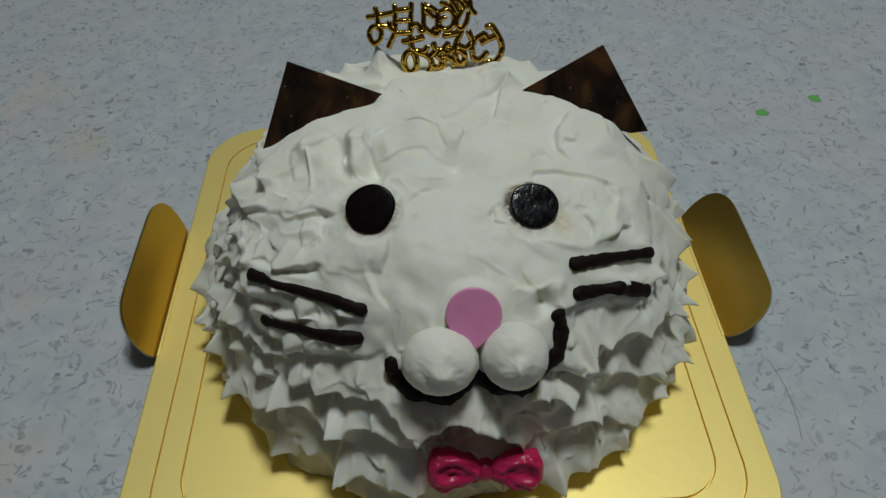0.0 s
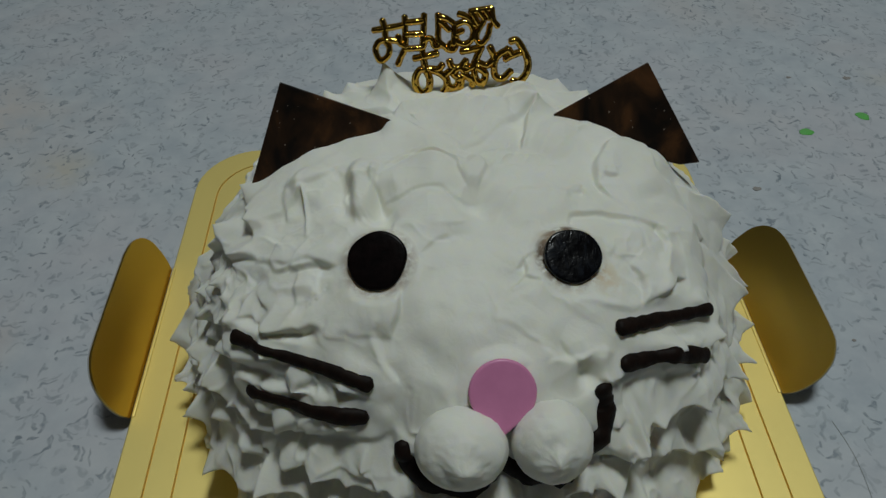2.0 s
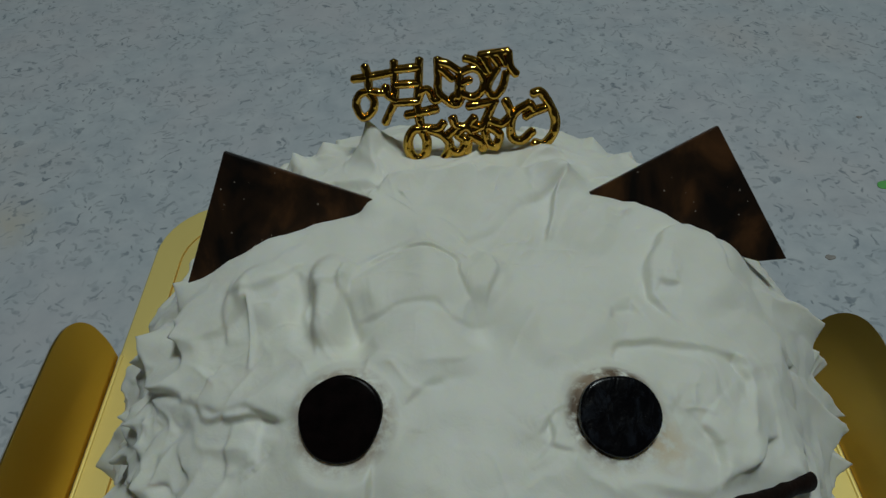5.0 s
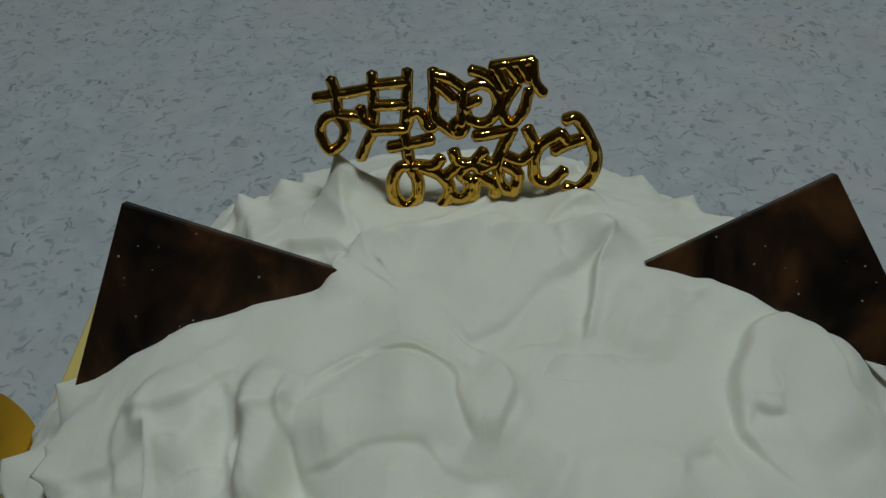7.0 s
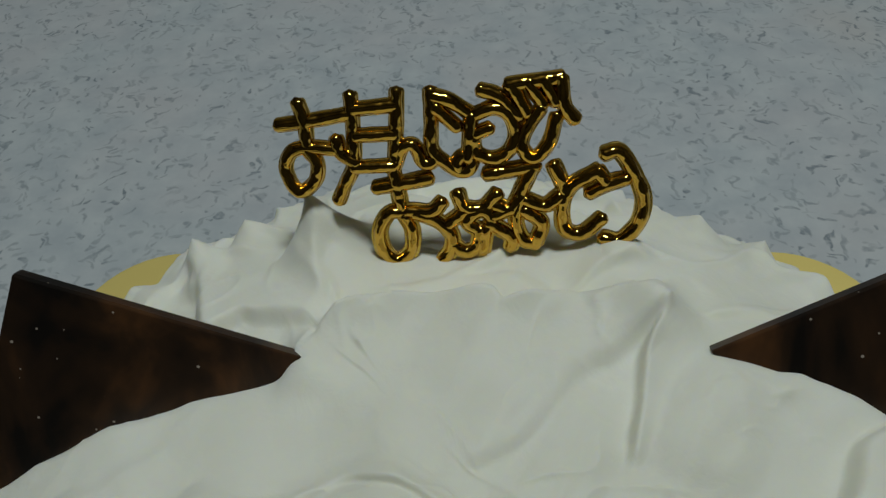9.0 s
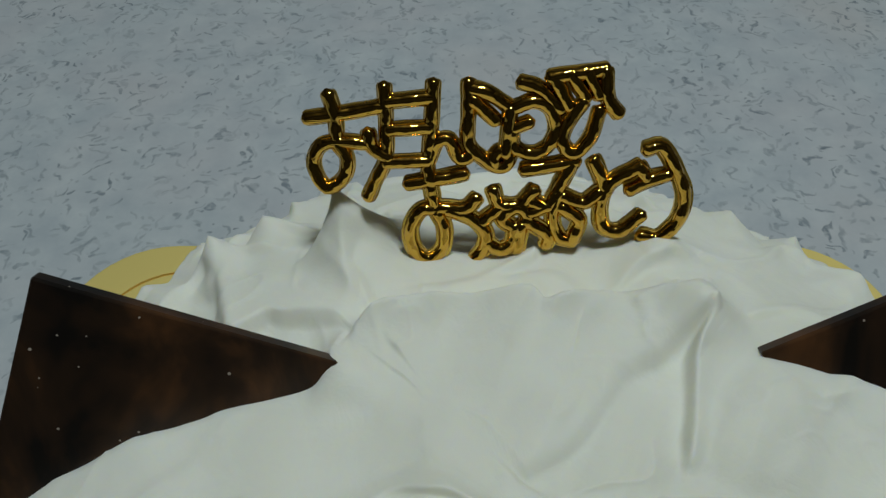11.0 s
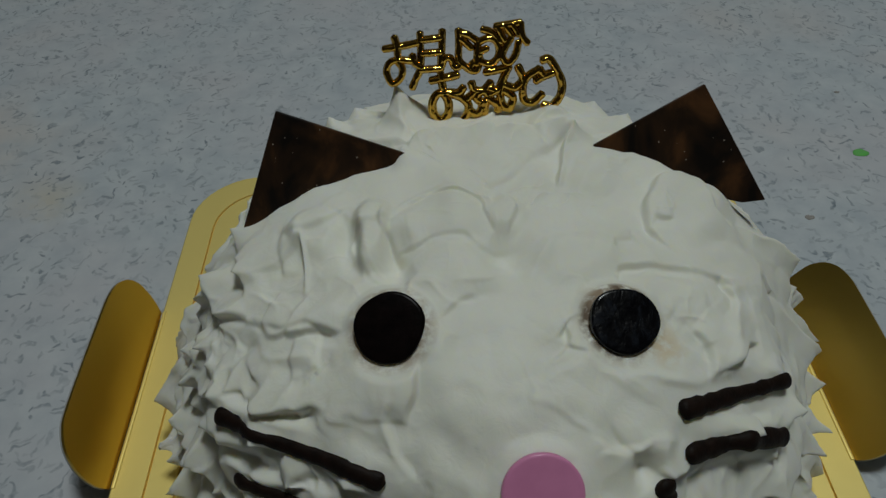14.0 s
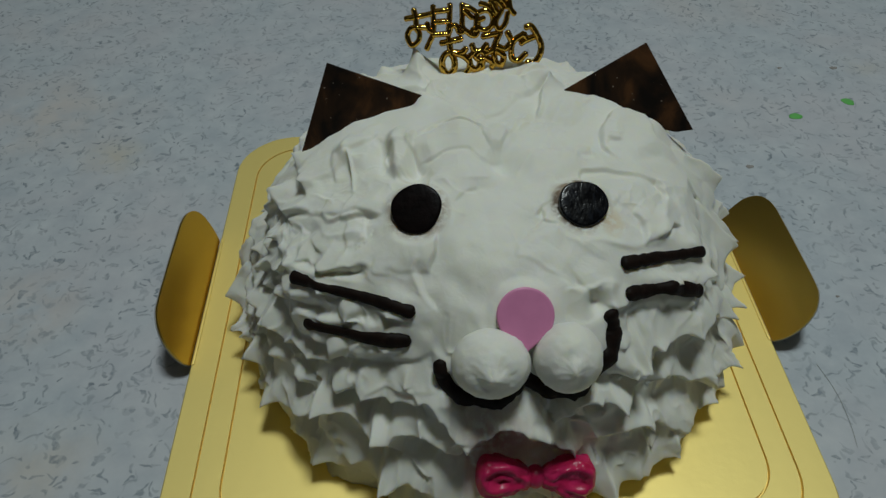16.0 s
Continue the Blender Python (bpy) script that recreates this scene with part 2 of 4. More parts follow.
def chocolate_material():
    """Dark chocolate plate with red-brown rubbed streaks."""
    m, nt, b = material("chocolate_plate", (0.04, 0.015, 0.008), 0.3)
    v = coords(nt)
    st = nt.nodes.new("ShaderNodeMapping")
    st.inputs["Scale"].default_value = (1.0, 1.0, 0.28)
    st.inputs["Rotation"].default_value = (0.2, 0.5, 0.3)
    nt.links.new(v, st.inputs["Vector"])
    n = noise_tex(nt, st.outputs[0], 95, 4, 0.55, 0.6)
    col = ramp(nt, n.outputs[0], [(0.36, (0.009, 0.007, 0.006)), (0.50, (0.030, 0.016, 0.009)), (0.70, (0.105, 0.045, 0.017))])
    crumbs = node(nt, "ShaderNodeTexVoronoi", Scale=620.0)
    nt.links.new(v, crumbs.inputs["Vector"])
    sp = nt.nodes.new("ShaderNodeSeparateColor"); nt.links.new(crumbs.outputs["Color"], sp.inputs[0])
    dot = math_node(nt, "MULTIPLY", math_node(nt, "LESS_THAN", crumbs.outputs["Distance"], math_node(nt, "MULTIPLY", sp.outputs[1], 0.12)), math_node(nt, "GREATER_THAN", sp.outputs[0], 0.40))
    col = mix(nt, math_node(nt, "MULTIPLY", dot, 0.75), col, (0.5, 0.42, 0.36))
    nt.links.new(col, b.inputs["Base Color"])
    b.inputs["Specular IOR Level"].default_value = 0.26
    bump(nt, b, n.outputs[0], 0.15, 0.0006)
    return m


def glaze_material(name, color, dark, rough, coat=0.0, scale=350, strength=0.3, shine=0.5):
    m, nt, b = material(name, color, rough)
    v = coords(nt)
    n = noise_tex(nt, v, scale, 4, 0.6)
    nt.links.new(ramp(nt, n.outputs[0], [(0.35, dark), (0.65, color)]), b.inputs["Base Color"])
    b.inputs["Coat Weight"].default_value = coat
    b.inputs["Specular IOR Level"].default_value = shine
    b.inputs["Coat Roughness"].default_value = 0.12
    bump(nt, b, n.outputs[0], strength, 0.0005)
    return m


def smeared_sheen_material():
    """Black chocolate disc with a wet, unevenly smeared face; its blue-grey reflection is painted in."""
    m, nt, b = material("glossy_black_chocolate", (0.006, 0.006, 0.008), 0.2)
    v = coords(nt)
    st = nt.nodes.new("ShaderNodeMapping")
    st.inputs["Scale"].default_value = (1.0, 0.35, 1.0)
    st.inputs["Rotation"].default_value = (0.0, 0.0, 0.7)
    nt.links.new(v, st.inputs["Vector"])
    smear = noise_tex(nt, st.outputs[0], 420, 3, 0.6, 0.5)
    wet = noise_tex(nt, v, 190, 3, 0.6)
    r = node(nt, "ShaderNodeMapRange", From_Min=0.35, From_Max=0.65, To_Min=0.10, To_Max=0.30)
    nt.links.new(wet.outputs[0], r.inputs[0])
    nt.links.new(r.outputs[0], b.inputs["Roughness"])
    # the bluish streaks put a reflected sheen into the base colour
    nt.links.new(ramp(nt, smear.outputs[0], [(0.5, (0.003, 0.003, 0.004)), (0.75, (0.018, 0.021, 0.028))]), b.inputs["Base Color"])
    b.inputs["Specular IOR Level"].default_value = 0.30
    bump(nt, b, math_node(nt, "ADD", smear.outputs[0], wet.outputs[0]), 0.38, 0.0006)
    return m


def plaster(name, a, c, scale=6):
    m, nt, b = material(name, a, 0.85)
    v = coords(nt)
    nt.links.new(ramp(nt, noise_tex(nt, v, scale, 5).outputs[0], [(0.35, a), (0.65, c)]), b.inputs["Base Color"])
    bump(nt, b, noise_tex(nt, v, 90, 3).outputs[0], 0.15, 0.002)
    return m


CREAM = cream_material()
LAMINATE = table_material()
FOIL = foil_material("satin_gold_foil", (0.97, 0.78, 0.26), 0.52, 0.08, 0.52, (260, 0.10, 0.0006, 4.0))
# the board's own foil, smoother and darker: the tabs' shade is in the colour
FOIL_SHADED = foil_material("shaded_gold_foil", (0.62, 0.43, 0.095), 0.33, 0.08, 0.95)
# dark reflections of the letters are put into this low base colour
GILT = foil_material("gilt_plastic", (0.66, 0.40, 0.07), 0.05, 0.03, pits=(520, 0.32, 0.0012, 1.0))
GILT_RIM = foil_material("gilt_rim", (0.76, 0.52, 0.11), 0.27, 0.06, 0.9, (500, 0.10, 0.0006, 2.0))
CHOCOLATE = chocolate_material()
COOKIE = glaze_material("black_chocolate", (0.007, 0.004, 0.004), (0.003, 0.002, 0.002), 0.30, 0.0, 300, 0.35, 0.07)
COOKIE_SHINY = smeared_sheen_material()
PIPING = glaze_material("piped_chocolate", (0.014, 0.0065, 0.004), (0.006, 0.003, 0.002), 0.6, 0.0, 420, 0.6, 0.16)
PINK = glaze_material("pink_chocolate", (0.74, 0.27, 0.48), (0.70, 0.25, 0.45), 0.38, 0.1, 200, 0.06)
BOW = glaze_material("raspberry_sugar", (0.62, 0.024, 0.130), (0.50, 0.012, 0.070), 0.34, 0.0, 240, 0.35, 0.4)
GREEN = glaze_material("green_food_colour", (0.13, 0.50, 0.10), (0.17, 0.46, 0.14), 0.4, 0.0, 200, 0.05)
BROWN_SPOT = glaze_material("dried_cocoa_spot", (0.33, 0.31, 0.29), (0.26, 0.24, 0.22), 0.7)
CARD = glaze_material("grey_card_back", (0.42, 0.42, 0.40), (0.36, 0.36, 0.35), 0.8)
# unseen walls and ceiling: their tones are set for what the gold mirrors
WALL = plaster("wall_paint", (0.085, 0.075, 0.06), (0.105, 0.09, 0.07))
CEILING = plaster("ceiling_paint", (0.060, 0.052, 0.042), (0.080, 0.068, 0.054))
PALE_WALL = plaster("unseen_pale_wall", (0.15, 0.145, 0.135), (0.18, 0.175, 0.165))
DARK_WALL = plaster("unseen_dark_wall", (0.045, 0.042, 0.04), (0.06, 0.055, 0.05))
FLOOR = plaster("floor_boards", (0.16, 0.10, 0.06), (0.22, 0.14, 0.08), 3)
WOOD = plaster("table_leg_wood", (0.22, 0.14, 0.08), (0.28, 0.18, 0.11), 25)

# ---- room ----
# added out of view to close the room and shape its bounced light
X0, X1, Y0, Y1, Z0, Z1 = -1.9, 1.9, -1.6, 2.2, -0.70, 1.70
for name, bm, m in (
    ("floor", box(X0, X1, Y0, Y1, Z0 - 0.1, Z0), FLOOR),
    ("ceiling", box(X0, X1, Y0, Y1, Z1, Z1 + 0.1), CEILING),
    ("wall_north", box(X0 - 0.1, X1 + 0.1, Y1, Y1 + 0.1, Z0 - 0.1, Z1 + 0.1), PALE_WALL),
    ("wall_south", box(X0 - 0.1, X1 + 0.1, Y0 - 0.1, Y0, Z0 - 0.1, Z1 + 0.1), DARK_WALL),
    ("wall_west", box(X0 - 0.1, X0, Y0, Y1, Z0 - 0.1, Z1 + 0.1), WALL),
    ("wall_east", box(X1, X1 + 0.1, Y0, Y1, Z0 - 0.1, Z1 + 0.1), WALL),
):
    tagged(part(name, bm, m, smooth=False), "plain room surface added out of view", name.split("_")[0], kind="structure")

# ---- table ----
table = tagged(empty_at("table", 0.05, 0.25, Z0), "pale blue-grey laminate table with dark curved flecks", "table")
part("tabletop", box(-0.60, 0.70, -0.35, 0.85, -0.03, 0.0, 0.004), LAMINATE, table, "blue-grey laminate top with fine dark flecks", False)
for lx in (-0.54, 0.64):
    for ly in (-0.29, 0.79):
        part("leg", box(lx - 0.025, lx + 0.025, ly - 0.025, ly + 0.025, Z0, -0.03, 0.004), WOOD, table, smooth=False)


def spill(name, x, y, rx, ry, turn, m, label, lumps=0.18, seed=1):
    """A thin dried drop on the table with an uneven edge."""
    rng = random.Random(seed)
    ph = [rng.uniform(0, 6.28) for _ in range(3)]
    bm = bmesh.new()
    rings = []
    for f, z in ((1.0, 0.0001), (0.93, 0.00024), (0.55, 0.0003)):
        ring = []
        for k in range(28):
            a = 2 * math.pi * k / 28
            q = f * (1 + lumps * (0.5 * math.sin(2 * a + ph[0]) + 0.35 * math.sin(3 * a + ph[1]) + 0.2 * math.sin(5 * a + ph[2])))
            ring.append(bm.verts.new((rx * q * math.cos(a), ry * q * math.sin(a), z)))
        rings.append(ring)
    for r0, r1 in zip(rings, rings[1:]):
        for j in range(28):
            bm.faces.new((r0[j], r0[(j + 1) % 28], r1[(j + 1) % 28], r1[j]))
    bm.faces.new(rings[-1])
    bm.faces.new(rings[0][::-1])
    ob = part(name, bm, m)
    ob.matrix_world = pose(x, y, 0.0, 0, 0, turn)
    return tagged(ob, label, "spot")


spill("green_spot", 0.2145, 0.3270, 0.0034, 0.0029, 5, GREEN, "bright green dried drop of food colour on the table", seed=3)
for sx, sy, sr in ((0.176, 0.287, 0.0019), (0.254, 0.372, 0.0021), (0.223, 0.374, 0.0013), (0.216, 0.221, 0.0009), (0.223, 0.223, 0.001), (0.184, 0.202, 0.0008)):
    spill("brown_spot", sx, sy, sr, sr * 0.75, 20, BROWN_SPOT, "small dried brown spot on the table", 0.3, 9)
spill("green_spot", 0.2480, 0.3385, 0.0036, 0.0029, -25, GREEN, "bright green dried drop of food colour on the table", seed=5)

thread_bm = bmesh.new()
sweep(thread_bm, glide([(0.1618, 0.169, 0.0002), (0.1636, 0.160, 0.0002), (0.1641, 0.152, 0.0002), (0.1634, 0.142, 0.0002), (0.1620, 0.134, 0.0002)], 6), V3((0, 0, 1)), ring_profile(6), 0.00007)
tagged(part("thread", thread_bm, CARD), "thin grey thread lying on the table beside the board", "thread")

# ---- gold cake board ----
BX0, BX1, BY0, BY1 = -0.078, 0.146, 0.093, 0.319
board = tagged(empty_at("cake_board", (BX0 + BX1) / 2, (BY0 + BY1) / 2, 0), "square gold foil cake board with two raised side tabs", "cake board")


def rounded_rect(inset, radius, n=10):
    out = []
    for cx, cy, a0 in ((BX1 - inset - radius, BY1 - inset - radius, 0), (BX0 + inset + radius, BY1 - inset - radius, 90),
                       (BX0 + inset + radius, BY0 + inset + radius, 180), (BX1 - inset - radius, BY0 + inset + radius, 270)):
        for k in range(n + 1):
            a = radians(a0 + 90 * k / n)
            out.append((cx + radius * math.cos(a), cy + radius * math.sin(a)))
    return out


def board_sheet():
    bm = bmesh.new()
    loops = []
    for inset, z in ((0.0006, 0.0), (0.0, 0.0008), (0.0, 0.0044), (0.0006, TOP), (0.0101, TOP), (0.0103, 0.0034), (0.0106, 0.0034), (0.0108, TOP),
                     (0.0194, TOP), (0.0196, 0.0034), (0.0199, 0.0034), (0.0201, TOP)):
        loops.append([bm.verts.new((x, y, z)) for x, y in rounded_rect(inset, max(0.012, 0.026 - 0.5 * inset))])
    n = len(loops[0])
    for l0, l1 in zip(loops, loops[1:]):
        for j in range(n):
            bm.faces.new((l0[j], l0[(j + 1) % n], l1[(j + 1) % n], l1[j]))
    bm.faces.new(loops[-1])
    bm.faces.new(loops[0][::-1])
    return bm


part("board_sheet", board_sheet(), FOIL, board, smooth=False)


def board_tab(side):
    """A fold-up tab on one side of the board: gold inside, grey card outside."""
    outline = [(0.0, 0.0), (-0.0012, 0.004), (-0.0012, 0.009), (0.0002, 0.0145), (0.0035, 0.0195), (0.0085, 0.0226), (0.014, 0.0236), (0.030, 0.0238), (0.050, 0.0238),
               (0.0575, 0.0236), (0.0635, 0.0222), (0.0680, 0.0190), (0.0702, 0.0145), (0.0702, 0.0100), (0.0692, 0.0050), (0.067, 0.0)]
    outline = [(q.x, q.y) for q in glide([(a, b, 0) for a, b in outline], 4)]
    tilt = radians(69 if side < 0 else 47)
    out = V3((side * math.cos(tilt), 0, math.sin(tilt)))
    edge = BX0 - 0.0004 if side < 0 else BX1 + 0.0004
    inward = V3((-side * math.sin(tilt), 0, math.cos(tilt)))
    sheets = []
    for name, near, far, m in (("gold_face", 0.0, -0.0008, FOIL_SHADED), ("card_back", -0.0009, -0.0014, CARD)):
        bm = bmesh.new()
        rings = []
        for depth in (near, far):
            ring = []
            for s, h in outline:
                bow = 0.0003 * math.sin(math.pi * max(0, min(1, s / 0.068))) * (h / 0.0238)
                ring.append(bm.verts.new(V3((edge, 0.178 + s, TOP - 0.0006)) + out * h + inward * (depth - bow)))
            rings.append(ring)
        n = len(outline)
        for j in range(n):
            bm.faces.new((rings[0][j], rings[0][(j + 1) % n], rings[1][(j + 1) % n], rings[1][j]))
        bm.faces.new(rings[0][::-1])
        bm.faces.new(rings[1])
        bmesh.ops.recalc_face_normals(bm, faces=bm.faces[:])
        sheets.append((name, bm, m))
    tab = part("tab", sheets[0][1], FOIL_SHADED, board, "raised gold foil side tab", False)
    part("card_back", sheets[1][1], CARD, tab, "grey card backing", False)
    crease = bmesh.new()
    sweep(crease, [V3((edge - side * 0.0012, 0.178 + 0.067 * k / 8, TOP)) for k in range(9)], V3((0, 0, 1)), ring_profile(8, 0.7), 0.0007)
    part("crease", crease, FOIL, tab)


board_tab(-1)
board_tab(1)

# ---- cake: whipped cream body ----
RAD, HIGH, POWER = 0.0838, 0.0905, 3.2
rng = np.random.default_rng(11)


def lattice_noise(p, seed):
    """Smooth noise in -1..1 at the points p (n x 3)."""
    i = np.floor(p).astype(np.int64)
    f = p - i
    f = f * f * (3 - 2 * f)
    total = np.zeros(len(p))
    for dx in (0, 1):
        for dy in (0, 1):
            for dz in (0, 1):
                h = ((i[:, 0] + dx) * 73856093) ^ ((i[:, 1] + dy) * 19349663) ^ ((i[:, 2] + dz) * 83492791) ^ (seed * 2654435761)
                h = (h ^ (h >> 13)) * 1274126177
                value = ((h ^ (h >> 16)) & 0xFFFF) / 32767.5 - 1
                total += value * np.where(dx, f[:, 0], 1 - f[:, 0]) * np.where(dy, f[:, 1], 1 - f[:, 1]) * np.where(dz, f[:, 2], 1 - f[:, 2])
    return total


def smooth_step(a, b, x):
    t = np.clip((x - a) / (b - a), 0, 1)
    return t * t * (3 - 2 * t)


def dome_rings(rings, turns):
    """Points and normals of the smooth body, ring by ring from the top down."""
    phi = np.linspace(0, math.pi / 2, 4000)
    r = RAD * np.sin(phi) ** (2 / POWER)
    z = TOP + (HIGH - TOP) * np.cos(phi) ** (2 / POWER)
    r = r + 0.0065 * smooth_step(0.056, 0.012, z) - 0.0025 * np.clip(1 - (z - TOP) / 0.009, 0, 1) ** 2
    s = np.concatenate(([0], np.cumsum(np.hypot(np.diff(r), np.diff(z)))))
    at = np.linspace(0, s[-1], rings + 1)[1:]
    rr, zz = np.interp(at, s, r), np.interp(at, s, z)
    dr, dz = np.gradient(rr, at), np.gradient(zz, at)
    a = np.arange(turns) * 2 * math.pi / turns
    p = np.stack([np.outer(rr, np.cos(a)), np.outer(rr, np.sin(a)), np.repeat(zz[:, None], turns, 1)], -1).reshape(-1, 3)
    n = np.stack([np.outer(-dz, np.cos(a)), np.outer(-dz, np.sin(a)), np.repeat(dr[:, None], turns, 1)], -1).reshape(-1, 3)
    n /= np.linalg.norm(n, axis=1)[:, None]
    return p, n, np.repeat(at, turns), np.tile(np.degrees(a), rings), np.stack([np.outer(dr, np.cos(a)), np.outer(dr, np.sin(a)), np.repeat(dz[:, None], turns, 1)], -1).reshape(-1, 3)


def scatter(p, weight, gap, tries):
    """Indices of points spread at random with at least gap between them."""
    chosen = []
    for i in rng.choice(len(p), tries, p=weight / weight.sum()):
        if all(np.sum((p[i] - p[j]) ** 2) > gap * gap for j in chosen):
            chosen.append(i)
    return chosen


NOSE = ((0.0403, 0.1380, 0.0770), (0.02, -0.68, 0.73))
EYES = (((0.0113, 0.1698, 0.0890), (-0.10, -0.50, 0.86)), ((0.0603, 0.1692, 0.0890), (0.10, -0.46, 0.88)))
# broad knife strokes on the forehead and crown: place, heading, half length and width, rise, side ridge, lift
KNIFE = (
    (-0.010, -0.014, 95, 0.019, 0.0130, 0.05, 0.0001, 0.0004),
    (0.012, -0.004, 80, 0.020, 0.0085, 0.03, 0.0001, 0.0000),
    (0.020, 0.012, 60, 0.022, 0.0100, 0.03, 0.0001, 0.0002),
    (0.003, 0.022, 85, 0.013, 0.0190, 0.06, 0.0001, 0.0004),
    (0.047, 0.004, 75, 0.019, 0.0135, 0.02, 0.0000, 0.0004),
    (0.045, -0.028, -70, 0.012, 0.0110, 0.04, 0.0007, -0.0004),
    (-0.040, -0.010, 100, 0.014, 0.0065, 0.10, 0.0010, 0.0008),
    (-0.046, -0.036, -60, 0.013, 0.0080, 0.05, 0.0003, 0.0003),
    (0.004, -0.030, -88, 0.017, 0.0140, 0.04, 0.0004, 0.0000),
)
FOLDS = []


def fold(deep, proud, *way, soft=1.2):
    """A fold in the cream: its depth in mm, the side that stands proud (1: left of the way), the way in mm from the cake's middle, and the softness of its edge in mm."""
    line = []
    for x, y, *z in way:
        flat = 1 - min(0.999, math.hypot(x, y) * 0.001 / RAD) ** POWER
        line.append((x, y, z[0] if z else 1000 * (TOP + (HIGH - TOP) * flat ** (1 / POWER))))
    FOLDS.append((deep, proud, line, soft))


# on the crown and the cheeks
fold(4.2, 1, (-34, -2), (-33, -8), (-32, -15), (-31, -19), soft=2.0)
fold(1.3, 1, (-24, -5), (-21, -1), (-18, 2), (-13, 4), (-7, 3), (-3, 0), (-3, -4), (-1, -10), soft=0.6)
fold(4.2, 1, (-26, 0), (-26, -8), (-24, -13), (-21, -17), soft=1.8)
fold(1.0, 1, (-24, -13), (-19, -13), (-13, -11), (-8, -11), (-4, -14), (3, -13), soft=0.6)
fold(1.4, -1, (-4, 8), (-1, 6), (3, 3), (5, -2), (2, -10), soft=0.7)
fold(2.3, 1, (22, 28), (19, 18), (17, 7), soft=0.9)
fold(1.7, -1, (25, 31), (19, 24), (12, 19), (3, 9), (-9, 5), soft=2.0)
fold(1.9, -1, (43, -16), (38, -10), (36, -6), (37, 1), (40, 7), (46, 12), (53, 16), soft=0.8)
fold(1.8, -1, (53, 16), (53, 8), (54, 2), (59, -3))
fold(1.0, 1, (38, -3), (40, -4), (43, -4), soft=0.6)
fold(1.5, 1, (25, -15), (28, -12), (32, -8))
fold(2.1, 1, (24, -26), (26, -21), (31, -18.8), (38, -18.3), (45, -18.8), (51, -20), (55, -23), soft=0.95)
fold(1.2, 1, (-14, -33), (-10, -30), (-5, -28))
fold(1.3, 1, (-53, 0), (-48, -4), (-40, -1), (-35, 3))
fold(1.8, 1, (-51, 1), (-51, -8), (-52, -14))
fold(1.8, 1, (-53, -26), (-49, -28), (-43, -29), (-39, -31), (-34, -33), soft=0.9)
fold(1.2, 1, (-46, -31), (-46, -35), (-46, -41), soft=0.8)
fold(1.0, 1, (-46, -40), (-44, -40), (-40, -39), soft=0.8)
fold(0.7, -1, (-40, -31), (-40, -36), (-40, -40), soft=0.8)
fold(0.8, 1, (-52, -45), (-47, -47), (-42, -46), soft=0.9)
fold(0.5, 1, (-37, -45), (-38, -48), (-37, -50), (-32, -52), soft=0.7)
fold(1.8, 1, (-52, -18), (-53, -22), (-54, -26), soft=0.9)
fold(1.3, 1, (9, -38), (14, -33), (21, -28), soft=0.7)
fold(1.2, 1, (12, -34), (12, -39), (8, -44), soft=0.8)
fold(1.0, 1, (11, -40), (13, -41), (16, -42), soft=0.7)
fold(2.0, 1, (40, -35), (43, -38), (41, -45), soft=0.7)
fold(1.7, 1, (43, -43), (50, -38), (57, -33), soft=0.9)
fold(1.5, 1, (51, -28), (47, -35), (44, -45), soft=1.8)
fold(1.8, 1, (51, -19), (52, -22), (54, -25), (50, -31), soft=0.8)
fold(1.8, -1, (-19, -40), (-20, -45), (-21, -53), soft=0.9)
fold(0.6, 1, (-35, -49), (-27, -53), (-20, -52))
fold(4.2, -1, (-24, 19), (-21, 25), (-14, 28), (-9, 29.5), (-5, 30), (1, 30), (4, 27.5), (8, 28.5), (14, 30), (19, 30), (26, 34), soft=0.9)
fold(1.4, 1, (19, -55), (25, -60), (30, -63))
LIPS = []


def lip(*way, reach=13.0, slant=0.0, droop=0.35, deep=3.5):
    """A terrace of cream pulled outwards to a sharp edge with drawn tips: bearing in degrees, the way down from the top in mm, and how far it stands out in mm.
    reach: how far above the edge it begins, in mm. slant: how its ridges lean. droop: how far the tips hang. deep: the hollow under it, in mm."""
    LIPS.append((sorted(way), reach * 0.001, slant, droop, deep * 0.001))


# terraces on the chin, from one whisker to the other
lip((232, 101, 1.5), (238, 98.6, 2), (243, 99.1, 3), (246, 98.6, 4.5), (250.3, 96.5, 3), (252.7, 94.2, 3), (255.8, 98.5, 3.5), (258.1, 101.5, 4.5), (261.6, 104, 8.5),
    (264.5, 100.8, 7), (268.1, 96.6, 7.5), (272.3, 98, 7.5), (276.6, 101.5, 7), (280.4, 109.5, 6.5), (282.5, 113, 7.5), (285, 116, 2.5), reach=13, slant=0.2, deep=1.6)
lip((200, 124, 1.4), (203, 127, 7.5), (206, 129, 2.3), (209.5, 131, 2), (214.6, 130, 6.2), (218, 127, 2.5), (223, 122, 2.7), (230.2, 111.8, 7.5), (233.1, 111.2, 4.5), (236, 109.5, 3.5),
    (240.8, 113.3, 4.3), (244, 111.2, 8), (247, 111.5, 4.5), (249.8, 107.5, 4.5), (252.7, 106.1, 6), (255.3, 109.2, 3.5), (260.5, 111.8, 3), (264, 112, 1), reach=13, slant=0.35, deep=4.5)
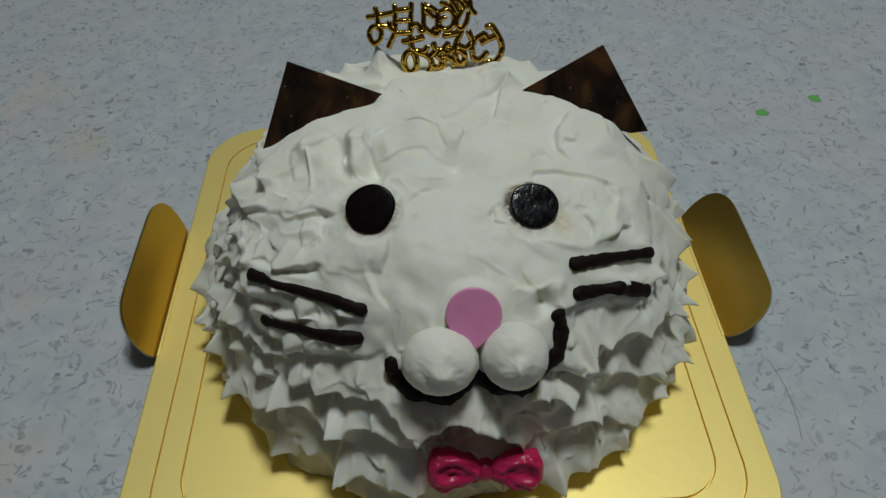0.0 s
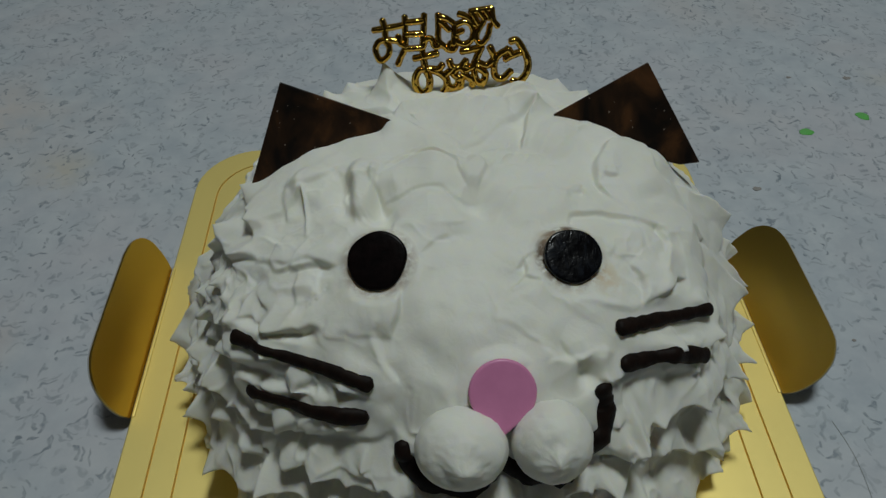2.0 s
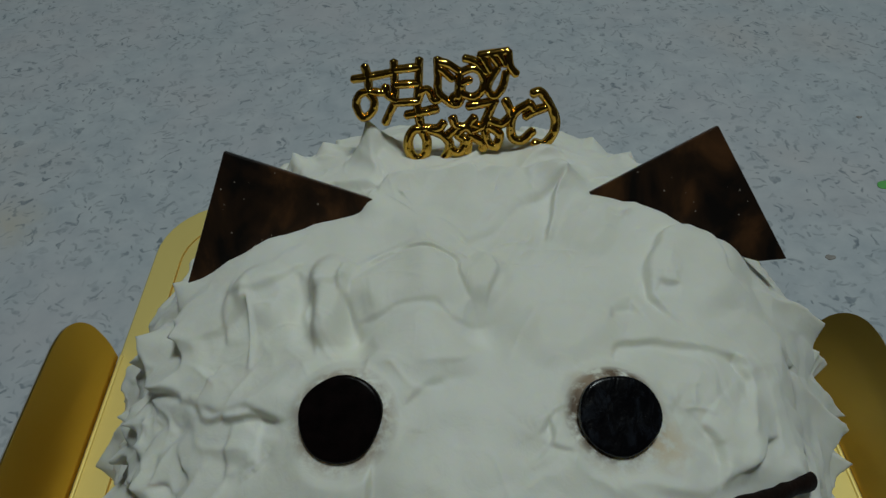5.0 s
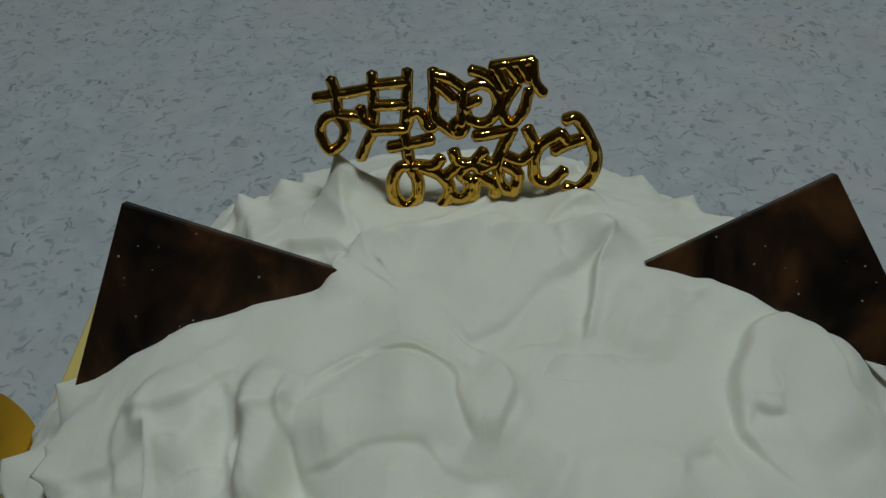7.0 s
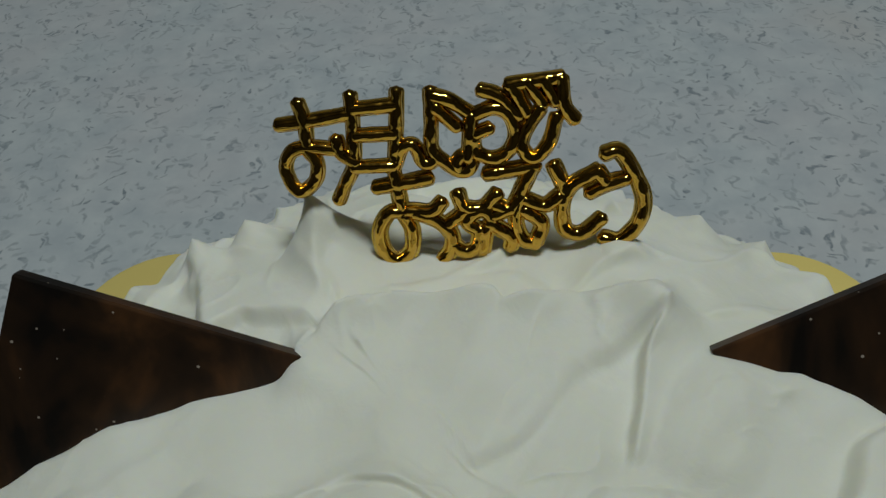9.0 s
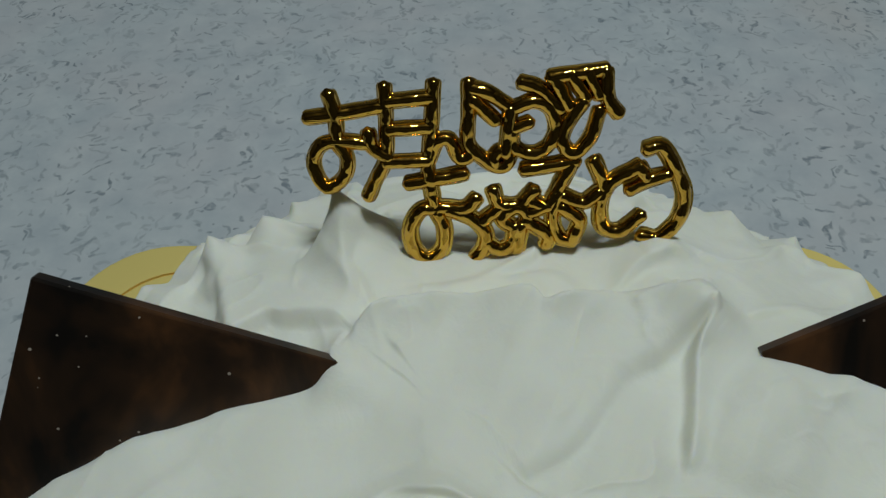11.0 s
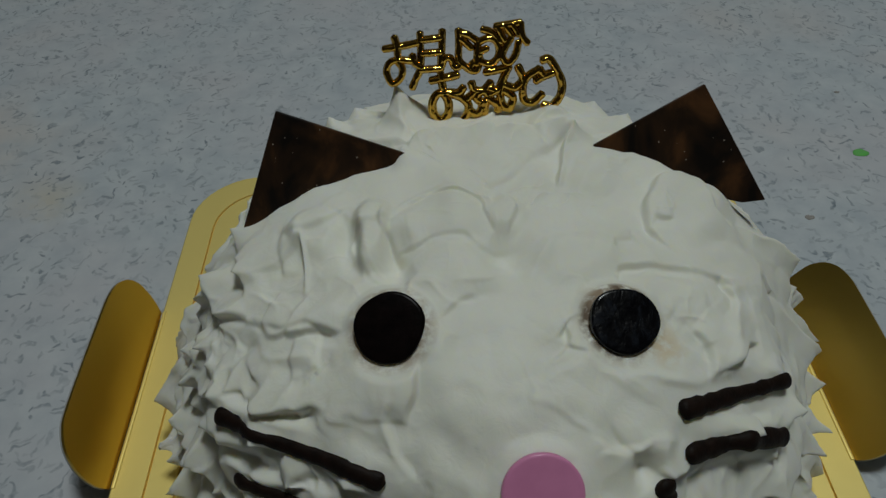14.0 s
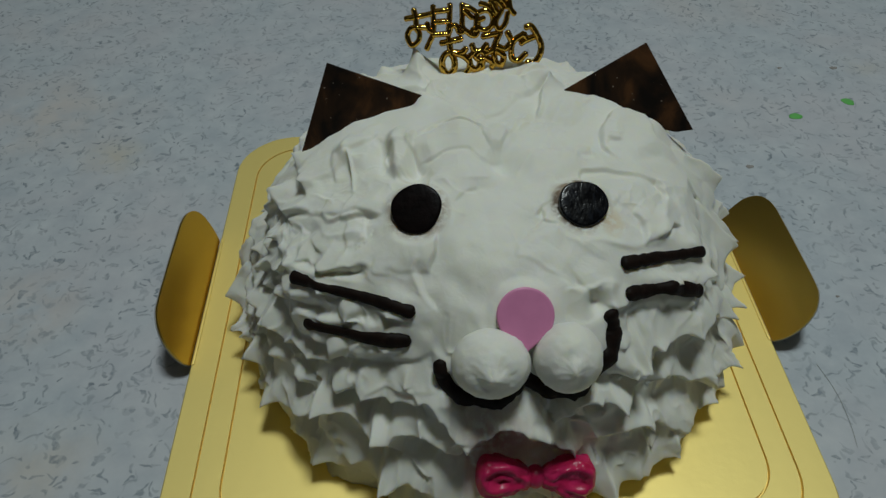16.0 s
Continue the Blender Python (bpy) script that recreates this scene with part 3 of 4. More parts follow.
lip((213, 138, 1), (219, 139, 1), (225, 138, 1), (231.3, 132.7, 6.3), (234.5, 132.6, 1.8), (237, 133.8, 1), (240.5, 135, 1), (246.4, 128.3, 7.9), (249, 128.6, 3.3), (252, 126, 2.7),
    (256, 126.8, 1.6), (261.7, 126.1, 7.2), (264.8, 127.8, 2.4), (269, 131, 1), (274.1, 132.2, 1), (278.2, 130.1, 5.6), (281.5, 133, 1), (286, 134, 1), reach=16, slant=0.15, deep=3.9)
lip((298.5, 91.5, 5.5), (300.6, 91.1, 3), (303.1, 87.7, 3), (306.8, 90.7, 3), (310.8, 92.2, 3), (316.3, 96, 6.5), (319.5, 97, 4), (323.4, 98, 4), (330, 106.4, 5), (333.1, 110, 9.5), (336, 110, 3), reach=15, slant=-0.3, deep=1.6)
lip((307, 105, 2), (310, 107, 2.5), (313.1, 113.3, 3.3), (318.5, 121.4, 7.8), (322, 123, 2.6), (326, 127, 2), (330, 129, 7.8), (333, 128, 1.9), (337, 126, 1.2), reach=17, slant=-0.3, deep=3.9)
lip((303, 119, 1.1), (308, 123, 1.1), (313.2, 130, 1.2), (318, 134, 2.1), (321.9, 135, 5.5), (325, 136, 1), (329, 137, 1), reach=11, slant=-0.2, deep=3.9)
lip((285, 137, 1), (289.8, 133.8, 6.7), (293, 135.5, 1.4), (298.2, 134, 1.1), (302.5, 135, 1.5), (306.2, 136, 6.4), (309, 137, 1), (313, 138, 1), reach=17, slant=-0.1, deep=3.9)
lip((291, 114, 1.7), (293.8, 113, 3.4), (296.2, 112.2, 4.5), (298.9, 115.5, 7.5), (302, 118, 3.2), (307.5, 124, 1.4), (311, 127, 1), reach=15, slant=-0.3, deep=4.5)
lip((279, 101, 1.5), (281.4, 99.6, 3), (283.7, 96, 4.5), (286.7, 95.8, 4.5), (290, 98.6, 3.5), (292.6, 101, 7), (295.2, 101.2, 3), (299, 101, 1.5), reach=10, slant=0.2, deep=2)
# smaller ones on the flank beside the whiskers
lip((181, 84, 1.3), (184.5, 81.1, 3.3), (189, 76, 2), (198.5, 67, 2.2), (202.2, 64.7, 1.1), (208, 60.5, 1.1), (212, 56, 1.3), (216, 53, 1.6), (222, 48.8, 1), reach=9, slant=0.4, deep=1)
lip((193, 96, 1.3), (198, 93, 5), (201.5, 88, 2), (207.3, 80.1, 3.6), (209.5, 77.5, 1.7), (212, 74.5, 3), (215, 72.1, 1.3), (219.4, 70.4, 2.5), (224.2, 68.1, 3.6), (227, 66.4, 2), (231, 63, 1), reach=9, slant=0.4, deep=1.1)
lip((195, 108, 2), (198.6, 106, 6.3), (202, 108, 2.6), (209.8, 101.6, 5), (213, 103, 2.6), (217, 99.1, 3), (224.5, 99.6, 4.5), (229, 97.2, 1), reach=12, slant=0.4, deep=1.8)
lip((186, 112, 2), (190, 114, 5), (193.5, 116, 2.5), (196, 117, 2.4), (199, 115, 1), reach=12, slant=0.3, deep=2.1)
lip((166, 95, 1.3), (170, 92, 4.3), (174, 94, 2), (178, 97, 4.6), (182, 101, 2), (187, 99, 4), (190, 98, 1.3), reach=12, slant=0.3, deep=1.8)
lip((312, 80, 1), (317, 82, 2.2), (322, 83, 1.8), (327, 84, 4.2), (330, 85, 1.6), (335, 86, 1), reach=7, slant=-0.2, deep=1)
lip((352, 90, 1.5), (357, 88, 2.6), (361.5, 85.5, 7.5), (366, 88, 3), (372, 90, 3.6), (378, 93, 1), reach=25, deep=1)
lip((336, 104, 1.5), (340, 102, 2.6), (344, 100.5, 3.2), (348.7, 101, 8), (351, 103, 4.5), (353.5, 106, 9), (357.5, 105, 3.2), (362.7, 105.5, 8.5), (367, 106, 3), (372, 106, 4), (378, 107, 1), reach=28, deep=1.5)
lip((336, 115, 1.6), (340, 116, 6.5), (344, 119, 2.1), (349, 117, 7.3), (353, 118, 2.2), (357, 116, 1.5), reach=14, slant=-0.2, deep=2.1)


def cream_shape():
    rings, turns = 400, 1080
    p, n, fall, bearing, slope = dome_rings(rings, turns)
    x, y, z = p[:, 0], p[:, 1], p[:, 2]
    rr = np.hypot(x, y)
    up = np.array([0, 0, 1.0])
    side = smooth_step(0.078, 0.064, z)                               # peaks on the flank
    face = smooth_step(0.034, 0.022, np.abs(x - 0.004)) * smooth_step(0.050, 0.060, z) * (y < 0)
    area = rr + 0.002
    # slow swell of the hand-spread coat
    swell = 0.0019 * lattice_noise(p * 45, 3) + 0.0013 * lattice_noise(p * 88, 4) + 0.0005 * lattice_noise(p * 190, 5)
    bent = p * (1.0, 1.0, 0.7) + 0.006 * np.stack([lattice_noise(p * 60, 40 + k) for k in range(3)], -1)
    height = swell + 0.0030 * (np.sqrt(lattice_noise(bent * 60, 6) ** 2 + 0.003) - 0.3)
    # strokes of the knife, one laid over the other: each rises to a lip and squeezes up thin side ridges
    warped = p + 0.0026 * np.stack([lattice_noise(p * 95, 20 + k) for k in range(3)], -1) + 0.0005 * np.stack([lattice_noise(p * 330, 30 + k) for k in range(3)], -1)
    strokes = []
    for i in scatter(p, area * smooth_step(0.050, 0.066, z) * (1 - 0.9 * face), 0.0112, 1300):
        strokes.append((i, rng.uniform(0, 360), rng.uniform(0.009, 0.017), rng.uniform(0.0050, 0.0088), rng.uniform(0.03, 0.13), rng.uniform(0.0001, 0.0007), rng.uniform(-0.0004, 0.0006)))
    rng.shuffle(strokes)
    later = strokes[int(len(strokes) * 0.62):]
    strokes = strokes[:int(len(strokes) * 0.62)]
    for px, py, turn, long, wide, tilt, ridge, lift in KNIFE:
        i = int(np.argmin((x - px) ** 2 + (y - py) ** 2 + (z < 0.05)))
        strokes.append((i, turn, long, wide, tilt, ridge, lift))
    strokes += [(i, turn, long * 0.75, wide * 0.8, tilt, ridge * 0.8, lift * 0.5) for i, turn, long, wide, tilt, ridge, lift in later]
    for i, turn, long, wide, tilt, ridge, lift in strokes:
        i = int(i)
        t = np.array([math.cos(radians(turn)), math.sin(radians(turn)), 0.0])
        t -= n[i] * t.dot(n[i])
        t /= np.linalg.norm(t)
        across = np.cross(n[i], t)
        near = np.nonzero(np.sum((p - p[i]) ** 2, 1) < (1.4 * max(long, wide)) ** 2)[0]
        d = warped[near] - warped[i]
        u = d @ t / long
        v = d @ across / wide + rng.uniform(-0.3, 0.3) * u * u
        level = height[near[np.argsort(u * u + v * v)[:200]]].mean()
        edge = np.abs(v)
        target = level + lift + tilt * long * u * 0.6 + ridge * np.exp(-((edge - 0.90) / 0.14) ** 2) - 0.0006 * (1 - np.minimum(edge, 1) ** 2)
        far = u + 0.35 * v * v
        mask = smooth_step(1.13, 0.86, edge) * smooth_step(-1.15, -0.15, u) * smooth_step(1.10, 0.90, far)
        height[near] = height[near] * (1 - mask) + target * mask
    # cream heaped against the foot of the ears
    for ax, ay, bx, by, amp in ((-0.021, 0.017, -0.060, 0.004, 0.0), (0.030, 0.019, 0.066, 0.006, 0.0004)):
        t = np.clip(((x - ax) * (bx - ax) + (y - ay) * (by - ay)) / ((bx - ax) ** 2 + (by - ay) ** 2), 0, 1)
        away = np.hypot(x - ax - t * (bx - ax), y - ay - t * (by - ay))
        height += amp * np.exp(-(away / 0.0065) ** 2) * (z > 0.05)
    # the coat wiped flat in front of one ear
    ax, ay, bx, by = -0.022, 0.012, -0.066, -0.002
    t = np.clip(((x - ax) * (bx - ax) + (y - ay) * (by - ay)) / ((bx - ax) ** 2 + (by - ay) ** 2), 0, 1)
    away = np.hypot(x - ax - t * (bx - ax), y - ay - t * (by - ay))
    wiped = 0.85 * smooth_step(0.0105, 0.0055, away) * (z > 0.05)
    height = height * (1 - wiped) + wiped * (0.0004 + 0.0004 * lattice_noise(p * 160, 58))
    # the crown wiped nearly smooth
    flat = smooth_step(1.0, 0.72, np.hypot((x - 0.012) / 0.060, (y - 0.004) / 0.034)) * (z > 0.06)
    calm = 0.0021 * lattice_noise(p * 50, 3) + 0.0015 * lattice_noise(p * 105, 4) + 0.0006 * lattice_noise(p * 210, 5)
    height = height * (1 - 0.66 * flat) + 0.66 * flat * (calm + np.average(height, weights=flat * area))
    # and the cheeks, more loosely
    for cx, cy, wide, long in ((-0.039, -0.036, 0.021, 0.024), (0.043, -0.033, 0.017, 0.019), (-0.002, -0.042, 0.028, 0.026)):
        flat = smooth_step(1.0, 0.6, np.hypot((x - cx) / wide, (y - cy) / long)) * (z > 0.062)
        height = height * (1 - 0.74 * flat) + 0.74 * flat * (calm + np.average(height, weights=flat * area))
    # and the flank under one ear, drawn up in one broad stroke
    off = (bearing + 6 + 180) % 360 - 180
    broad = smooth_step(36, 20, np.abs(off)) * smooth_step(0.052, 0.062, fall) * smooth_step(0.100, 0.088, fall)
    height = height * (1 - 0.75 * broad) + 0.75 * broad * (0.8 * calm + np.average(height, weights=broad * area))
    # faint streaks that the knife left along its way
    bend = 0.012 * lattice_noise(p * 28, 51)
    along, aside = 0.62 * x + 0.78 * y, 0.78 * x - 0.62 * y + bend
    streak = lattice_noise(np.stack([along * 42, aside * 330, 0 * x], -1), 52) + 0.6 * lattice_noise(np.stack([along * 70, aside * 700, 0 * x], -1), 53)
    height += 0.00016 * streak * smooth_step(0.068, 0.080, z) * (0.35 + 0.65 * smooth_step(-0.1, 0.4, lattice_noise(p * 55, 54)))
    wave_x, wave_y = lattice_noise(p * 130, 111), lattice_noise(p * 130, 112)
    # folds left by the knife: one side stands over the other
    for deep, high, path, soft in FOLDS:
        line = np.array([tuple(v) for v in glide(path, 30)]) * 0.001
        sharp = max(0.0004, soft * 0.0005)
        tan = np.gradient(line, axis=0)
        tan /= np.linalg.norm(tan, axis=1)[:, None]
        lo, hi = line.min(0) - 0.018, line.max(0) + 0.018
        near = np.nonzero(np.all((p > lo) & (p < hi), axis=1))[0]
        wavy = p[near] + 0.0011 * np.stack([lattice_noise(p[near] * 190, 60 + k) for k in range(3)], -1)
        gap = wavy[:, None, :] - line[None]
        at = np.argmin(np.einsum("ijk,ijk->ij", gap, gap), 1)
        d = gap[np.arange(len(near)), at]
        s = np.einsum("ij,ij->i", d, np.cross(n[near], tan[at])) * high
        end = np.abs(np.einsum("ij,ij->i", d, tan[at]))
        along = at / (len(line) - 1)
        fade = np.exp(-(end / 0.003) ** 2) * smooth_step(-0.06, 0.22, np.minimum(along, 1 - along))
        shape = np.tanh(s / sharp) * np.where(s > 0, 0.75, 0.95) * np.exp(-np.abs(s) / np.where(s > 0, 0.0070, 0.0016 + 0.0012 * min(soft, 1.6))) * (0.75 + 0.45 * lattice_noise(p[near] * 130, 66))
        height[near] += min(deep, 4.2 if soft < 1 else 2.6) * (0.00085 if line[:, 2].mean() > 0.075 else 0.001) * fade * shape * smooth_step(0.0165, 0.006, np.abs(s))
    # thin torn crests that stand up along the edge of a stroke: rise and half width in mm, then the way
    for rise, wide, path in ((2.3, 1.7, ((-23, 17), (-22, 22), (-20, 26), (-14, 28), (-9, 29.5), (-5, 30), (1, 30), (4, 27.5), (8, 28.5), (14, 30))),
                             (1.5, 1.3, ((23, 28), (20, 21), (18, 13), (17, 7))), (1.0, 1.2, ((-14, 27), (-13, 23), (-15, 21))),
                             (1.2, 1.3, ((20, 32), (18, 29), (13, 27)))):
        line = np.array([(v.x, v.y) for v in glide([(a, b, 0) for a, b in path], 24)]) * 0.001
        lo, hi = line.min(0) - 0.007, line.max(0) + 0.007
        near = np.nonzero(np.all((p[:, :2] > lo) & (p[:, :2] < hi), axis=1) & (z > 0.06))[0]
        spot = p[near, :2] + 0.0009 * np.stack([wave_x[near], wave_y[near]], -1)
        gap = spot[:, None] - line[None]
        d2 = np.einsum("ijk,ijk->ij", gap, gap)
        at = np.argmin(d2, 1)
        along = at / (len(line) - 1)
        torn = 0.55 + 0.9 * np.abs(lattice_noise(p[near] * 170, 121)) - 0.2 * lattice_noise(p[near] * 60, 122)
        height[near] += 0.001 * rise * torn * np.exp(-np.sqrt(d2[np.arange(len(near)), at] + 1e-8) / (wide * 0.001)) * smooth_step(0, 0.12, np.minimum(along, 1 - along))
    # soft pillows of cream that the knife left on the crown, and the hollows between them: place, half sizes, turn, rise, all in mm
    for px, py, wide, long, turn, rise in ((-13, -3.5, 12.5, 9.0, 0, 2.0), (-11, -19.5, 12.5, 8.0, 0, 1.5), (-29, -7.5, 4.6, 11, 4, 2.5), (-43, -5, 6.5, 8.5, 20, 2.0), (47, 1, 10.5, 13, -20, 1.8), (3, -3.5, 4.4, 6.5, 0, 1.2),
                                           (-23.0, -12.6, 4.6, 5.2, 0, -2.2), (-34.8, -8.5, 2.8, 9.0, 0, -1.6), (18, -17, 10, 8, 25, 1.3), (27, 12, 6, 11, -30, 1.2), (-33, -26, 9, 6, 15, 1.3), (36, -27, 9, 6, -10, 1.2)):
        c, sn = math.cos(radians(turn)), math.sin(radians(turn))
        ux, uy = x - px * 0.001 + 0.0016 * wave_x, y - py * 0.001 + 0.0016 * wave_y
        rho = np.hypot((ux * c + uy * sn) / (wide * 0.001), (-ux * sn + uy * c) / (long * 0.001))
        height += rise * 0.001 * smooth_step(1.15, 0.45 if rise > 0 else 0.0, rho) * (z > 0.055)
    # dents: under the muzzle, above the bow, and where the topper stands
    for cx, cy, cz, rad, deep in ((0.001, -0.017, 0.090, 0.0080, 0.0040), (-0.023, -0.019, 0.089, 0.007, 0.0030), (0.022, 0.027, 0.089, 0.007, -0.0036), (-0.0205, 0.0180, 0.090, 0.0055, -0.0018), (0.043, 0.013, 0.088, 0.0115, -0.0017), (0.057, 0.008, 0.083, 0.0115, -0.0017), (-0.004, -0.083, 0.037, 0.012, 0.0040), (0.010, -0.083, 0.034, 0.012, 0.0040), (0.0255, -0.0615, 0.0745, 0.0045, 0.0035), (-0.010, 0.036, 0.088, 0.009, -0.0016), (0.006, 0.0365, 0.088, 0.010, -0.0020), (-0.006, 0.047, 0.087, 0.008, 0.0010), (0.011, 0.0340, 0.090, 0.0065, 0.0020), (0.019, 0.037, 0.089, 0.010, -0.0022)):
        d2 = (x - cx) ** 2 + (y - cy) ** 2 + (z - cz) ** 2
        height -= deep * np.exp(-d2 / rad ** 2 * 2.2)
    # the coat is thicker beside one ear and under the whiskers on that side
    for turn, wide, way, long, rise in ((2, 17, 0.086, 0.017, 0.0034), (-36, 14, 0.084, 0.010, 0.0030)):
        off = (bearing - turn + 180) % 360 - 180
        height += rise * np.exp(-(off / wide) ** 2) * np.exp(-((fall - way) / long) ** 2)
    # and at the foot of the chin
    height += 0.0025 * smooth_step(185, 200, bearing) * smooth_step(330, 310, bearing) * smooth_step(0.036, 0.014, z)
    # terraces: each swells towards its edge and turns back sharply under it
    pulled = np.full(len(p), -1.0)
    hung = np.zeros(len(p))
    cover = np.zeros(len(p))
    wave = [lattice_noise(p * 120, 101), lattice_noise(p * 260, 102), lattice_noise(p * 90, 103)]
    for way, reach, slant, droop, deep in LIPS:
        b = np.array([w[0] for w in way]); at = np.array([w[1] for w in way]) * 0.001; out = np.array([w[2] for w in way]) * 0.001
        round_ = np.where(bearing < b[-1] - 355, bearing + 360, bearing)
        near = np.nonzero((round_ > b[0] - 4) & (round_ < b[-1] + 4) & (fall > at.min() - reach - 0.004) & (fall < at.max() + 0.012))[0]
        above = np.interp(round_[near], b, at) - fall[near]
        turned = round_[near] + np.degrees((slant * np.clip(above, 0, None) + 0.0011 * wave[0][near] + 0.0005 * wave[1][near]) / np.maximum(rr[near], 0.03))
        k = np.clip(np.searchsorted(b, turned) - 1, 0, len(b) - 2)
        u = np.clip((turned - b[k]) / (b[k + 1] - b[k]), 0, 1)
        u = np.where(out[k + 1] > out[k], u ** 1.9, 1 - (1 - u) ** 1.9)
        stand = (out[k] + (out[k + 1] - out[k]) * u) * smooth_step(b[0] - 3, b[0] + 1, turned) * smooth_step(b[-1] + 3, b[-1] - 1, turned)
        d = at[k] + (at[k + 1] - at[k]) * u - fall[near] + 0.0009 * wave[2][near] + 0.0004 * wave[1][near]
        rise = np.clip(1 - d / (reach * (0.85 + 0.25 * wave[2][near])), 0, 1) ** 1.15
        back = smooth_step(-0.0026, 0.0, d)
        deep = np.minimum(deep, 0.9 * stand)
        amount = np.where(stand > 1e-5, (stand + deep) * np.where(d > 0, rise, back) - deep, -1.0)
        better = amount > pulled[near]
        pulled[near] = np.where(better, amount, pulled[near])
        hung[near] = np.where(better, droop * stand * np.where(d > 0, rise, back) ** 2, hung[near])
        cover[near] = np.maximum(cover[near], smooth_step(0.0, 0.0018, stand) * np.where(d > 0, smooth_step(reach * 1.25, reach * 0.7, d), smooth_step(-0.011, -0.006, d)))
    height = height * (1 - 0.35 * cover) + np.where(pulled > -0.5, pulled, 0) * cover
    # the coat pressed smooth under the whiskers: bearing, way down and height in mm along each
    for bed in (((304.1, 63.8, 0.7), (316.7, 69.8, 0.3), (327.2, 77.6, 2.6)), ((301.4, 71.9, 0.0), (311.7, 76.6, 2.2), (321.1, 86.1, 3.6)),
                ((213, 80.5, 3.6), (224.4, 75.3, 1.6), (236.3, 71.5, 0.4), (246.5, 71.2, 0.1)), ((219.3, 91.0, 3.8), (230, 85.6, 2.0), (239.2, 82.1, 0.4), (247.3, 79.8, 0.0))):
        b, at, out = (np.array(v) for v in zip(*bed))
        along = np.clip(bearing, b[0], b[-1])
        away = np.hypot(np.radians(bearing - along) * rr, fall - 0.001 * np.interp(along, b, at)) + 0.0008 * wave[0]
        pressed = 0.9 * smooth_step(0.0070, 0.0030, away)
        height = height * (1 - pressed) + pressed * 0.001 * np.interp(along, b, out)
        cover = np.maximum(cover, pressed)
        hung = hung * (1 - pressed)
    q = p + n * height[:, None] + slope * (hung * cover * smooth_step(0.006, 0.020, z))[:, None]
    # pulled peaks
    amount = (side * (1 - face) + 0.02 * (rr > 0.04)) * (1 - 0.93 * cover) * (1 - 0.9 * broad)
    peaks = []
    for level, step, tall0 in ((0.0675, 0.0140, 0.0050), (0.0550, 0.0145, 0.0080), (0.0420, 0.0145, 0.0088), (0.0290, 0.0145, 0.0092), (0.0160, 0.0150, 0.0092)):
        count = int(2 * math.pi * RAD / step)
        for k in range(count):
            a = 2 * math.pi * (k + rng.uniform(-0.42, 0.42) + 0.5 * (round(level * 1000) % 2)) / count
            lev = level + rng.uniform(-0.0062, 0.0062)
            rad = RAD * max(0.2, 1 - (lev / HIGH) ** POWER) ** (1 / POWER)
            i = int(np.argmin((x - rad * math.cos(a)) ** 2 + (y - rad * math.sin(a)) ** 2 + (z - lev) ** 2))
            back_side = 0.60 if math.sin(a) > -0.1 and lev > 0.03 else 1.0
            tall = tall0 * rng.uniform(0.40, 1.35) * float(np.clip(amount[i] + 0.1, 0, 1)) * back_side
            if p[i][1] < 0 and abs(p[i][0] - 0.0077) < 0.0190 and 0.014 < p[i][2] < 0.043:
                tall *= 0.3
            tall = min(tall, 0.0085)
            if tall > 0.001:
                peaks.append((i, tall, rng.uniform(0.0120, 0.0200)))
    small = [i for i in scatter(p, side * (1 - face) * (1 - 0.9 * cover) * (1 - 0.95 * broad) * (z > 0.010) * (0.15 + (z > 0.044)) + 1e-9, 0.0098, 2600)]
    peaks += [(i, rng.uniform(0.0016, 0.0042) * (0.45 if x[i] > 0.05 else 1.0) * (1.0 if y[i] < 0.01 else 0.7) * (0.3 if y[i] < 0 and abs(x[i] - 0.0077) < 0.022 and z[i] < 0.046 else 1.0), rng.uniform(0.0065, 0.0095)) for i in small]
    lifted = set()
    for angle, level, long in ((163.5, 0.045, 0.005),):
        a = radians(angle)
        at = np.array([RAD * math.cos(a), RAD * math.sin(a), level])
        peaks.append((int(np.argmin(np.sum((p - at) ** 2, 1))), long, 0.0135))
    # peaks drawn upwards along the back rim
    for px, py, long in ((-0.0215, 0.0410, 0.0070), (-0.0425, 0.0430, 0.0036), (-0.0355, 0.0470, 0.0040), (0.0430, 0.0480, 0.0037), (0.0490, 0.0395, 0.0036), (0.0345, 0.0510, 0.0036), (-0.047, 0.050, 0.0035), (-0.031, 0.058, 0.002), (-0.054, 0.040, 0.0035), (0.026, 0.053, 0.0025),
                         (0.010, 0.056, 0.003), (0.056, 0.040, 0.004)):
        lifted.add(len(peaks))
        peaks.append((int(np.argmin((x - px) ** 2 + (y - py) ** 2 + (z < 0.04))), long, 0.0105 if long > 0.0035 else 0.0125))
    # small torn tips high on both flanks
    tips = np.random.default_rng(5)
    for k in range(34):
        a = radians(tips.uniform(162, 222) if k % 2 else tips.uniform(-38, 18))
        lev = tips.uniform(0.056, 0.080)
        rad = RAD * max(0.2, 1 - (lev / HIGH) ** POWER) ** (1 / POWER)
        at = np.array([rad * math.cos(a), rad * math.sin(a), lev])
        i = int(np.argmin(np.sum((p - at) ** 2, 1)))
        peaks.append((i, tips.uniform(0.0015, 0.0036) * (1.0 if k % 2 else 0.4) * (1 - 0.9 * broad[i]), tips.uniform(0.0085, 0.0140)))
    push = np.zeros_like(p)
    total = np.full(len(p), 1e-12)
    for number, (i, tall, wide) in enumerate(peaks):
        d = p - p[i]
        near = np.nonzero(np.einsum("ij,ij->i", d, d) < (wide * 1.7) ** 2)[0]
        d = d[near]
